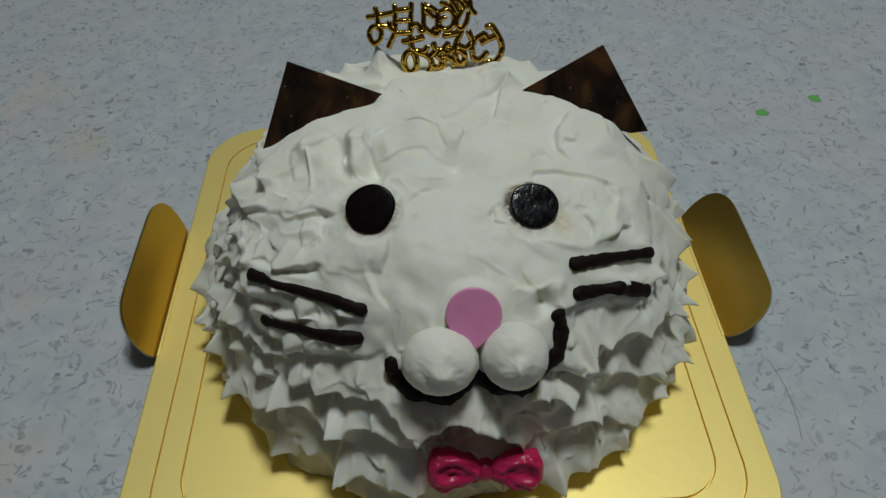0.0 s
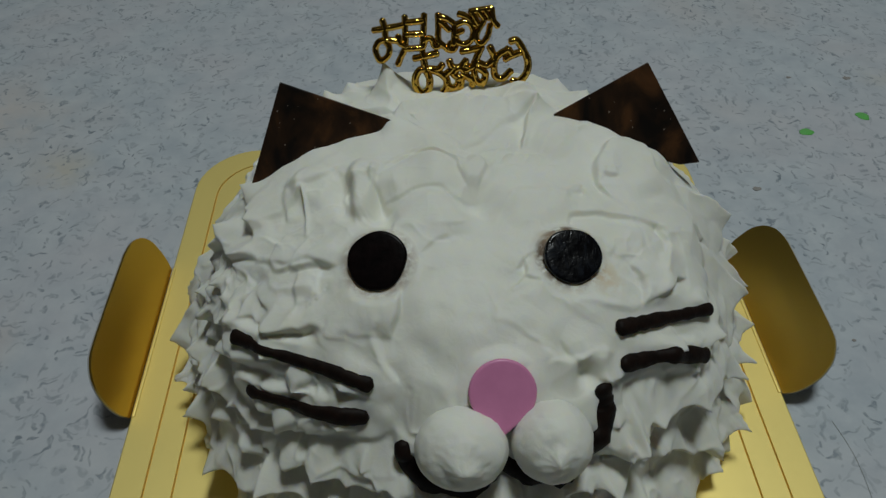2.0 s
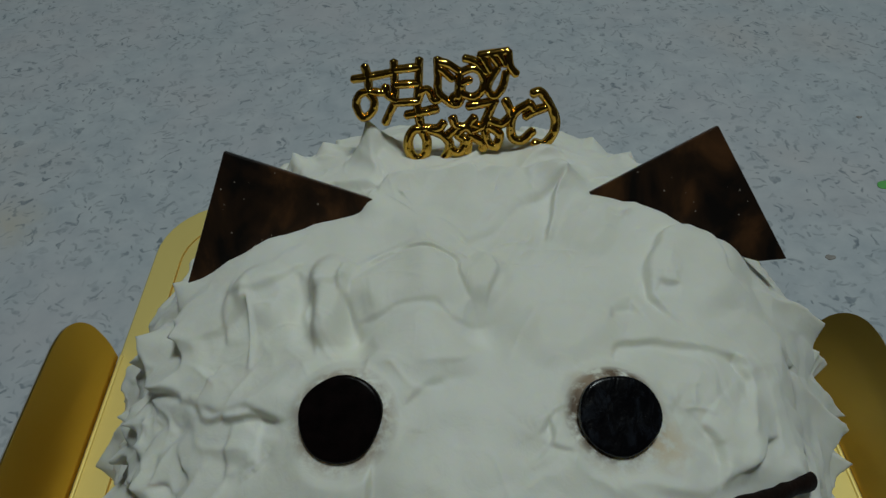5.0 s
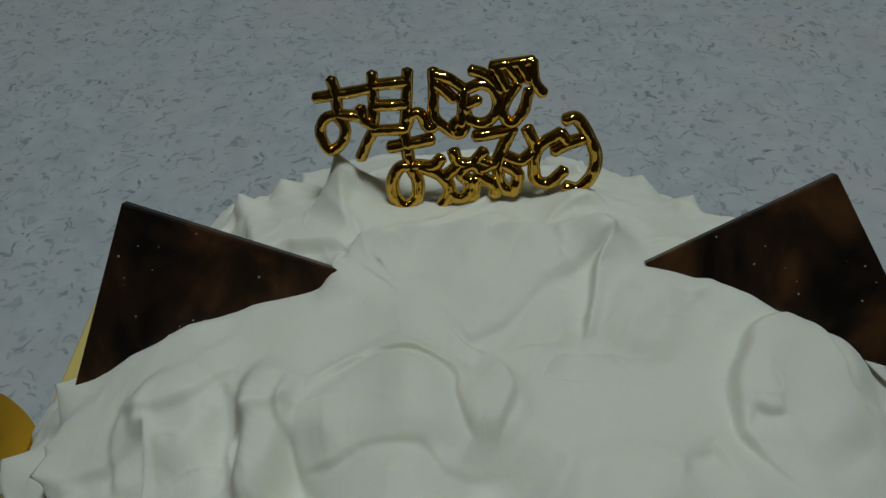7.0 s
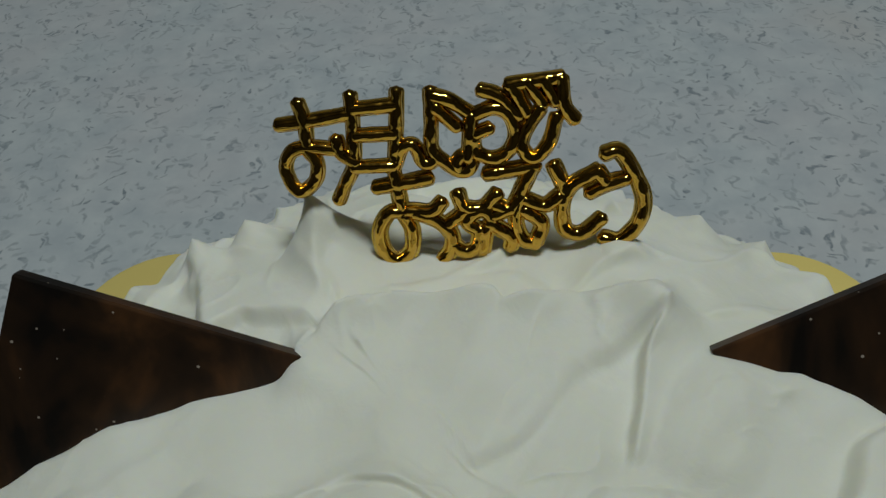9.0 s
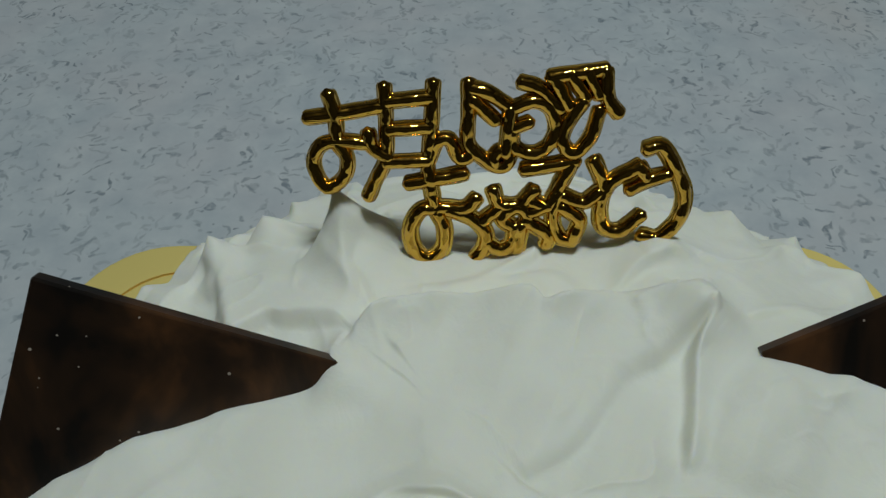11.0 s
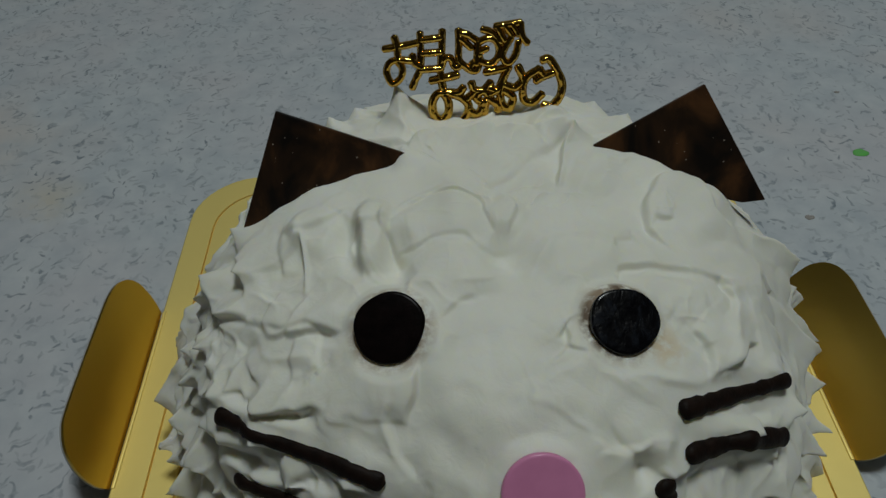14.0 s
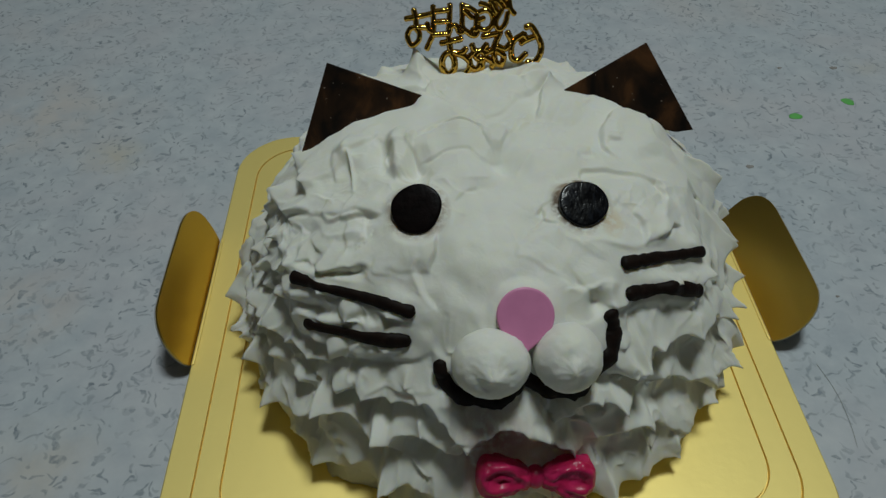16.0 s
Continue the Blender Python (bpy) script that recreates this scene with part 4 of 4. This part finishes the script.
        t = np.cross(up, n[i]); t /= np.linalg.norm(t) + 1e-9
        down = -up + n[i] * n[i][2]
        down /= np.linalg.norm(down) + 1e-9
        v = d @ down
        ragged = 1 + 0.26 * lattice_noise(p[near] * 150, 70) + 0.10 * lattice_noise(p[near] * 400, 71)
        u = d @ t * rng.uniform(0.55, 1.25)
        v = np.where(v > 0, v * rng.uniform(1.7, 2.9), v * rng.uniform(0.55, 0.95))
        f = np.clip(1 - np.sqrt(u * u + v * v) / wide * ragged, 0, 1)
        way = n[i] + down * rng.uniform(0.45, 1.15) + t * rng.uniform(-0.45, 0.45)
        if p[i][2] < 0.02:
            way = way + up * 0.35
        if number in lifted:
            way = way * 0.4 + up * 0.8
        lift = tall * f ** 2.0
        share = lift ** 2.2
        push[near] += share[:, None] * (lift[:, None] * n[i] + (tall * f ** 2.6)[:, None] * (way - n[i]))
        total[near] += share
    q = q + push / total[:, None] - n * (0.0011 * side * np.exp(-(np.linalg.norm(push / total[:, None], axis=1) / 0.0011) ** 2))[:, None] + n * (0.0004 * lattice_noise(p * 240, 75) * side)[:, None]
    # thin torn creases, long in the direction of the pull on the flank, sparse on the crown
    drawn = p * (1.0, 1.0, 0.6) + 0.004 * np.stack([lattice_noise(p * 120, 90 + k) for k in range(3)], -1)
    crease = np.clip(1 - 2.2 * np.abs(lattice_noise(drawn * 135, 95)), 0, 1) ** 3 * smooth_step(-0.15, 0.45, lattice_noise(p * 70, 96))
    second = np.clip(1 - 2.5 * np.abs(lattice_noise(drawn * 215, 97)), 0, 1) ** 3 * smooth_step(0.0, 0.5, lattice_noise(p * 85, 98))
    q = q + n * ((0.0022 * crease + 0.0013 * second) * (0.16 + 0.84 * side) * (1 - 0.7 * face) * (1 - 0.55 * cover) * (1 - 0.5 * smooth_step(0.035, 0.06, x)) * (1 - 0.7 * broad))[:, None]
    q[:, 2] = np.maximum(q[:, 2], TOP - 0.0004 + 0.0002 * lattice_noise(p * 200, 80))
    # hollows pressed by the eyes
    for (ex, ey, ez), nrm in EYES + (NOSE,):
        nrm = np.array(nrm) / np.linalg.norm(nrm)
        d = q - (ex - CX, ey - CY, ez)
        off = d @ nrm
        flat = np.linalg.norm(d - off[:, None] * nrm, axis=1)
        lower = np.where(np.abs(off) < 0.012, np.maximum(0, off + 0.0002), 0) * smooth_step(0.0120, 0.0076, flat)
        raise_ = np.where(np.abs(off) < 0.012, np.maximum(0, -0.0016 - off), 0) * smooth_step(0.0110, 0.0070, flat)
        q += nrm * (raise_ - lower)[:, None]
    q[:, 0] += CX
    q[:, 1] += CY
    top = q[:turns].mean(0)
    verts = np.vstack([top[None], q])
    k = np.arange(turns)
    fan = [(0, 1 + a, 1 + (a + 1) % turns) for a in range(turns)]
    r, c = np.meshgrid(np.arange(rings - 1), k, indexing="ij")
    c2 = (c + 1) % turns
    quads = np.stack([1 + r * turns + c, 1 + (r + 1) * turns + c, 1 + (r + 1) * turns + c2, 1 + r * turns + c2], -1).reshape(-1, 4)
    me = bpy.data.meshes.new("cream_coat")
    base = [tuple(1 + (rings - 1) * turns + a for a in range(turns))[::-1]]
    me.from_pydata(verts.tolist(), [], fan + quads.tolist() + base)
    me.update()
    return me


cake = tagged(empty_at("cat_face_cake", CX, CY, TOP), "round white whipped cream cake decorated as a cat face", "cake")
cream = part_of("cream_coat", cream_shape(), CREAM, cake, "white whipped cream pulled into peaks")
bpy.context.view_layer.update()
from mathutils.bvhtree import BVHTree
_bm = bmesh.new()
_bm.from_mesh(cream.data)
SKIN = BVHTree.FromBMesh(_bm)
_bm.free()


def on_cream(p, lift=0.0):
    """The place on the cream that a ray from p towards the core meets, and the body's normal there."""
    p = V3(p)
    core = V3((CX, CY, 0.03))
    start = core + (p - core) * 1.5
    hit, nrm, _, _ = SKIN.ray_cast(start, (core - start).normalized())
    r = V3((p.x - CX, p.y - CY, 0))
    a, h = r.length / RAD, max(p.z, 0.001) / HIGH
    nrm = (r.normalized() * (a ** (POWER - 1) / RAD) + V3((0, 0, h ** (POWER - 1) / HIGH))).normalized()
    return hit + nrm * lift, nrm


def plate(corners, thick, m, name, parent, label):
    """A flat plate with the given corners and slightly worn edges."""
    pts = [V3(p) for p in corners]
    nrm = (pts[1] - pts[0]).cross(pts[-1] - pts[0]).normalized()
    bm = bmesh.new()
    vs = [[bm.verts.new(p + nrm * s * thick / 2) for p in pts] for s in (-1, 1)]
    bm.faces.new(vs[0][::-1])
    bm.faces.new(vs[1])
    k = len(pts)
    for j in range(k):
        bm.faces.new((vs[0][j], vs[0][(j + 1) % k], vs[1][(j + 1) % k], vs[1][j]))
    bmesh.ops.recalc_face_normals(bm, faces=bm.faces[:])
    bmesh.ops.bevel(bm, geom=bm.edges[:], offset=thick * 0.14, segments=2, profile=0.5, affect="EDGES")
    return part(name, bm, m, parent, label, False)


# chocolate ears
for tip, inner, outer, k_in, k_out in (((-0.017, 0.228, 0.103), (0.015, 0.225, 0.0905), (-0.027, 0.212, 0.080), 1.02, 1.12),
                                       ((0.091, 0.232, 0.104), (0.065, 0.227, 0.0905), (0.107, 0.213, 0.081), 1.05, 1.0)):
    t = V3(tip)
    a, c = t + (V3(inner) - t) * k_in, t + (V3(outer) - t) * k_out
    sunk = ((a + c) / 2 - t) * 0.22
    plate((t, a, a * 0.85 + c * 0.15 + sunk, a * 0.12 + c * 0.88 + sunk * 0.5, c), 0.0022, CHOCOLATE, "ear", cake, "thin dark chocolate triangle standing in the cream")


def disc(name, centre, radius, thick, m, label, outline=None, lift=0.0, tilt=None):
    """A thick round (or shaped) piece lying on the cream."""
    at, nrm = (V3(centre), None) if tilt else on_cream(centre, lift)
    nrm = tilt.normalized() if tilt else nrm
    side = V3((1, 0, 0))
    fwd = nrm.cross(side).normalized()
    side = fwd.cross(nrm).normalized()
    shape = outline or [(radius * math.cos(2 * math.pi * k / 40), radius * math.sin(2 * math.pi * k / 40)) for k in range(40)]
    bm = bmesh.new()
    loops = []
    for f, h in ((0.97, -thick * 0.9), (1.0, -thick * 0.6), (1.0, thick * 0.30), (0.965, thick * 0.46), (0.90, thick * 0.5), (0.5, thick * 0.52)):
        loops.append([bm.verts.new(at + side * (x * f) + fwd * (y * f) + nrm * h) for x, y in shape])
    n = len(shape)
    for l0, l1 in zip(loops, loops[1:]):
        for j in range(n):
            bm.faces.new((l0[j], l0[(j + 1) % n], l1[(j + 1) % n], l1[j]))
    bm.faces.new(loops[-1]); bm.faces.new(loops[0][::-1])
    return part(name, bm, m, cake, label)


def wobbly(radius, seed, amount=0.03):
    r = random.Random(seed)
    ph = [r.uniform(0, 6.28) for _ in range(4)]
    out = []
    for k in range(48):
        a = 2 * math.pi * k / 48
        q = radius * (1 + amount * (math.sin(2 * a + ph[0]) + 0.7 * math.sin(3 * a + ph[1]) + 0.4 * math.sin(5 * a + ph[2])))
        out.append((q * math.cos(a), q * math.sin(a)))
    return out


disc("eye", EYES[0][0], 0.0075, 0.0018, COOKIE, "black round chocolate disc", wobbly(0.0075, 2), tilt=V3(EYES[0][1]))
disc("eye", EYES[1][0], 0.0072, 0.0016, COOKIE_SHINY, "shiny black round chocolate disc", wobbly(0.0072, 4), tilt=V3(EYES[1][1]))

nose_shape = []
for k in range(38):
    a = radians(-48 + 276 * k / 37)
    nose_shape.append((0.0080 * math.cos(a), 0.0078 * math.sin(a)))
for k in range(1, 10):
    f = abs(k - 5) / 5
    nose_shape.append((0.0080 * math.cos(radians(-48)) * f * (-1 if k < 5 else 1), -0.0101 + (0.0101 - 0.0078 * math.sin(radians(48))) * f ** (1.0 if k != 5 else 1)))
disc("nose", NOSE[0], 0.008, 0.0013, PINK, "pink chocolate drop with a pointed lower end", nose_shape, tilt=V3(NOSE[1]))


def dollop(centre, radius, seed, wide, high):
    """A piped ball of cream with a small twisted tip."""
    axis = V3((0.0, -0.80, 0.47)).normalized()
    bm = bmesh.new()
    bmesh.ops.create_uvsphere(bm, u_segments=72, v_segments=48, radius=1.0)
    turn = axis.to_track_quat("Z", "Y")
    tall = V3((0, 0.70, 0.71))
    for v in bm.verts:
        d = v.co.normalized()
        polar = math.acos(max(-1, min(1, d.z)))
        az = math.atan2(d.y, d.x)
        q = 1.0 + 0.075 * math.exp(-(polar / 0.40) ** 2) + 0.075 * math.exp(-(polar / 0.14) ** 2) - 0.035 * math.exp(-((polar - 0.42) / 0.16) ** 2) + 0.034 * math.sin(2 * az + 6 * polar + seed) * math.exp(-((polar - 0.35) / 0.3) ** 2)
        q += 0.020 * noise.noise(d * 2.2 + V3((seed, 0, 0))) + 0.018 * noise.noise(d * 6 + V3((0, seed, 0))) + 0.017 * noise.noise(d * 11 + V3((seed, seed, 0))) + 0.006 * noise.noise(d * 26 + V3((seed, 0, seed)))
        d = turn @ (d * radius * q)
        d = d + tall * d.dot(tall) * (high - 1)
        v.co = V3(centre) + V3((d.x * wide, d.y, d.z))
    return part("muzzle_ball", bm, CREAM, cake, "smooth piped ball of white cream")


dollop((0.0303, 0.1295, 0.0672), 0.0104, 1.3, 1.06, 0.93)
dollop((0.0518, 0.1305, 0.0672), 0.0102, 4.1, 0.95, 0.97)


def under(p, lift=0.0):
    """The place on the cream straight under p, and the body's normal there."""
    _, nrm = on_cream(p)
    hit, _, _, _ = SKIN.ray_cast(V3(p) + nrm * 0.02, -nrm)
    return hit + nrm * (lift + 0.0003), nrm


def piped(name, points, radii, label, place=on_cream):
    """A piped chocolate line that follows the cream."""
    raw = glide(points, 9)
    line, ups = [], []
    for p in raw:
        at, nrm = place(p, 0.0003)
        line.append(at); ups.append(nrm)
    for _ in range(4):
        line = [line[0]] + [line[i] * 0.5 + (line[i - 1] + line[i + 1]) * 0.25 for i in range(1, len(line) - 1)] + [line[-1]]
    for i, p in enumerate(line):
        at, _ = place(p, 0.0002)
        if (at - V3((CX, CY, 0.03))).length > (p - V3((CX, CY, 0.03))).length:
            line[i] = at
    for _ in range(2):
        line = [line[0]] + [line[i] * 0.5 + (line[i - 1] + line[i + 1]) * 0.25 for i in range(1, len(line) - 1)] + [line[-1]]
    for i, p in enumerate(line):
        at, _ = place(p, 0.0002)
        if (at - V3((CX, CY, 0.03))).length > (p - V3((CX, CY, 0.03))).length:
            line[i] = at
    n = len(line)
    size = []
    for i in range(n):
        f = i / (n - 1) * (len(radii) - 1)
        k = min(int(f), len(radii) - 2)
        size.append((radii[k] * (1 - f + k) + radii[k + 1] * (f - k)) * 0.89 * (1 + 0.30 * noise.noise(V3(line[i]) * 330) + 0.17 * noise.noise(V3(line[i]) * 900)))
    bm = bmesh.new()
    sweep(bm, line, ups, ring_profile(14, 0.58), size, 0.8)
    return part(name, bm, PIPING, cake, label)


LINE = "dark piped chocolate line"
piped("whisker", [(-0.0258, 0.1615, 0.0705), (-0.0146, 0.1547, 0.0725), (-0.0019, 0.1480, 0.0745), (0.0084, 0.1428, 0.0748)], (0.0020, 0.0015, 0.0017, 0.0020, 0.0022), LINE, under)
piped("whisker", [(-0.0243, 0.1505, 0.0612), (-0.0133, 0.1452, 0.0640), (-0.0024, 0.1404, 0.0662), (0.0064, 0.1374, 0.0678)], (0.0018, 0.0015, 0.0018, 0.0026, 0.0025), LINE, under)
piped("whisker", [(0.0711, 0.1531, 0.0802), (0.0848, 0.1590, 0.0758), (0.0990, 0.1647, 0.0712)], (0.0023, 0.0021, 0.0019, 0.0017, 0.0020), LINE, under)
piped("whisker", [(0.0712, 0.1465, 0.0742), (0.0790, 0.1477, 0.0738), (0.0858, 0.1492, 0.0728), (0.0970, 0.1538, 0.0652)], (0.0025, 0.0021, 0.0020, 0.0024, 0.0027), LINE, under)
piped("mouth", [(0.0158, 0.1308, 0.0644), (0.0170, 0.1274, 0.0592), (0.0225, 0.1250, 0.0562), (0.0325, 0.1235, 0.0560), (0.0408, 0.1250, 0.0612)], (0.0023, 0.0026, 0.0030, 0.0033, 0.0028), "dark piped chocolate smile")
piped("mouth", [(0.0408, 0.1250, 0.0612), (0.0484, 0.1245, 0.0570), (0.0572, 0.1268, 0.0562), (0.0640, 0.1326, 0.0622), (0.0666, 0.1367, 0.0675), (0.0652, 0.1404, 0.0725)], (0.0028, 0.0031, 0.0029, 0.0029, 0.0037, 0.0030), "dark piped chocolate smile")


def bow_lobe(side):
    """One puffed lobe of the bow, thick at its outer end, with a dent in its front."""
    bm = bmesh.new()
    bmesh.ops.create_cube(bm, size=2.0)
    bmesh.ops.subdivide_edges(bm, edges=bm.edges[:], cuts=14, use_grid_fill=True)
    for v in bm.verts:
        x, y, z = v.co
        m = max(abs(x), abs(y), abs(z))
        e = (abs(x) ** 3.2 + abs(y) ** 3.2 + abs(z) ** 3.2) ** (1 / 3.2)
        x, y, z = x / e * m, y / e * m, z / e * m
        u = (x + 1) / 2
        tall = 0.0032 + 0.0032 * math.sin(min(1.0, u * 1.25) * math.pi / 2) ** 1.5
        deep = 0.0034 + 0.0024 * u
        w, h = (u - 0.60) / 0.26, z / 0.50
        ring = math.hypot(w, h)
        swirl = math.atan2(h, w)
        dent = ridge = 0
        if y < 0:
            dent = 0.0023 * math.exp(-ring ** 2)
            ridge = -0.0006 * math.cos(2.6 * ring * 2 - swirl) * math.exp(-((ring - 0.9) / 0.7) ** 2)
        lump = 0.0011 * noise.noise(V3((side * u * 5, y * 2, z * 2.4))) + 0.0005 * noise.noise(V3((side * u * 13, y * 5, z * 6)))
        v.co = (side * (0.0008 + 0.0172 * u), y * (deep + lump) + dent + ridge, z * (tall + lump))
    if side < 0:
        bmesh.ops.reverse_faces(bm, faces=bm.faces[:])
    return bm


bow = empty_at("bow_tie", 0.0435, 0.1165, 0.0225)
bow.parent = cake
bow.matrix_parent_inverse = cake.matrix_world.inverted()
bow.matrix_basis = pose(0.0437, 0.1146, 0.0290, -34, 5, 0)
bow["label"] = "glossy raspberry red sugar bow tie"
bpy.context.view_layer.update()
for s in (-1, 1):
    lobe = part("lobe", bow_lobe(s), BOW)
    lobe.parent = bow
knot_bm = bmesh.new()
bmesh.ops.create_uvsphere(knot_bm, u_segments=24, v_segments=16, radius=1.0, matrix=Matrix.Diagonal((0.0032, 0.0034, 0.0036, 1)))
knot = part("knot", knot_bm, BOW)
knot.parent = bow

# ---- gilt birthday topper ----
topper = tagged(empty_at("cake_topper", 0.0335, 0.247, 0.087), "shiny gold plastic birthday greeting topper stuck in the cream", "cake topper")
LETTER = [(-0.98, -0.30), (-0.94, 0.05), (-0.84, 0.42), (-0.62, 0.72), (-0.32, 0.88), (0.0, 0.93), (0.32, 0.88), (0.62, 0.72), (0.84, 0.42), (0.94, 0.05), (0.98, -0.30)]
RIM = [(-1.0, -0.62), (-1.0, -0.22), (-0.93, -0.10), (0.93, -0.10), (1.0, -0.22), (1.0, -0.62)]


def letter(*strokes, rim=1.0):
    """One character of the topper, in millimetres in its plane: rounded gilt strokes on a flat rim of that relative width."""
    bm, flat = bmesh.new(), bmesh.new()
    face = V3((0, -0.933, 0.36))
    for k, stroke in enumerate(strokes):
        line = []
        for q in glide([(a, b, 0) for a, b in stroke], 5):
            q = q * 1.03
            line.append(V3((0.0327 + q.x * 0.001, 0.2472 + 0.00036 * q.y, 0.0965 + 0.000933 * q.y)) + face * 0.00006 * k)
        lumps = [0.00092 * (1 + 0.16 * noise.noise(q * 900) + 0.08 * noise.noise(q * 2400)) for q in line]
        sweep(bm, line, face, LETTER, lumps, 0.9)
        sweep(flat, [q + face * 0.00003 * k for q in line], face, RIM, [0.00104 * rim * (1 + 0.08 * noise.noise(q * 700)) for q in line], 0.75)
    bmesh.ops.recalc_face_normals(bm, faces=bm.faces[:])
    bmesh.ops.recalc_face_normals(flat, faces=flat.faces[:])
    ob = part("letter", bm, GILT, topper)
    part("rim", flat, GILT_RIM, ob, "flat satin gold rim", False)
    return ob


letter([(-22.4, 9.4), (-18.6, 9.9), (-13.2, 10.8)], [(-19.6, 12.3), (-19.0, 9.7), (-19.0, 6.2)],
       [(-15.3, 6.2), (-18.9, 6.5), (-21.2, 5.8), (-22.1, 3.3), (-20.7, 0.4), (-18.4, 1.9), (-17.9, 4.4), (-19.0, 6.2)], [(-15.1, 7.6), (-14.7, 5.7), (-12.8, 4.4)])
letter([(-12.9, 13.2), (-12.9, 8.6), (-13.1, 4.2), (-14.5, 1.3), (-15.5, -0.9)], [(-7.1, 13.6), (-7.4, 8.6), (-7.9, 3.3), (-7.5, 0.9)], [(-12.6, 11.4), (-7.4, 11.9)],
       [(-12.5, 8.0), (-7.7, 8.2)], [(-13.0, 3.8), (-7.9, 4.0)])
letter([(-7.7, 4.0), (-6.7, 6.3), (-5.2, 6.6), (-4.2, 4.5), (-3.1, 4.2), (-2.3, 5.4)])
letter([(-2.9, 13.6), (-2.9, 9.7), (-2.9, 6.2), (-1.2, 4.2), (0.5, 3.1), (1.7, 3.2), (2.2, 4.4), (1.2, 5.2), (0.3, 4.4), (0.5, 3.1)], [(-2.7, 13.0), (-0.4, 12.3), (2.1, 10.6)],
       [(-2.3, 11.5), (0.3, 9.1)], [(2.1, 10.4), (1.7, 4.9)])
letter([(3.3, 13.6), (5.3, 13.0), (7.1, 11.4), (8.2, 10.3)], [(2.6, 10.6), (5.0, 11.4), (6.9, 10.4), (7.7, 8.1), (7.0, 5.9), (5.1, 4.8), (2.9, 5.5), (2.4, 7.4)], [(2.7, 8.1), (4.4, 8.8)])
letter([(6.7, 14.2), (9.7, 14.6), (13.1, 15.0)], [(7.2, 14.1), (9.1, 10.7)], [(9.1, 14.5), (11.1, 11.8)], [(11.1, 14.7), (12.6, 12.1)], [(13.1, 14.9), (13.6, 11.7), (15.0, 9.9)],
       [(10.7, 11.3), (9.0, 8.7), (8.6, 6.4), (10.1, 4.9), (11.9, 6.9), (12.7, 10.3)])
letter([(-10.4, 0.8), (-6.9, 1.4), (-3.4, 2.1)], [(-7.6, 0.5), (-7.1, -2.8)], [(-6.8, -2.6), (-8.9, -2.8), (-10.3, -5.3), (-9.9, -8.4), (-8.1, -9.9), (-6.2, -8.4), (-5.9, -5.3), (-6.8, -2.6), (-3.3, -2.6), (-1.8, -1.2)],
       [(-5.3, -2.8), (-2.5, -3.9), (-0.6, -5.9), (-0.7, -8.2), (-1.8, -9.8)], rim=1.14)
letter([(0.3, -0.1), (1.2, -2.1), (3.7, -2.1), (5.5, -0.1)], [(-1.0, -4.4), (1.2, -2.6)], [(4.0, -2.1), (4.8, -3.2), (7.4, -2.2)], [(1.5, -3.9), (2.8, -5.1), (4.1, -5.1), (4.8, -3.9), (4.0, -2.6), (2.7, -2.7), (1.5, -3.9)],
       [(3.2, -5.1), (2.8, -7.7), (1.3, -8.5), (-0.3, -7.5)], [(4.5, -4.2), (7.4, -6.2), (7.4, -7.7)], [(4.1, -4.9), (3.6, -8.3)], rim=1.14)
letter([(4.1, 2.6), (7.1, 3.1), (10.4, 3.7)], [(9.9, 3.4), (8.8, 0.8), (7.4, -2.2), (5.3, -1.7)], [(8.6, -0.4), (8.0, -3.7), (8.9, -6.6), (10.8, -7.3)], [(9.2, -0.9), (11.7, -1.8), (13.6, -0.4)],
       [(9.1, -2.4), (11.4, -4.2), (10.8, -7.0)], rim=1.14)
letter([(12.7, 3.8), (13.8, 1.5), (14.5, -0.4)], [(18.4, 3.0), (15.2, 1.0), (14.1, -1.4), (14.5, -5.1), (16.8, -5.9), (19.3, -3.7)], rim=1.14)
letter([(19.1, 5.2), (20.9, 5.5), (23.1, 2.4), (24.6, -1.0), (24.2, -4.5), (22.0, -7.0), (19.7, -6.6)], [(17.5, -0.1), (19.9, 1.2), (22.1, 1.9)], [(18.4, 2.9), (19.4, 1.5)], rim=1.14)
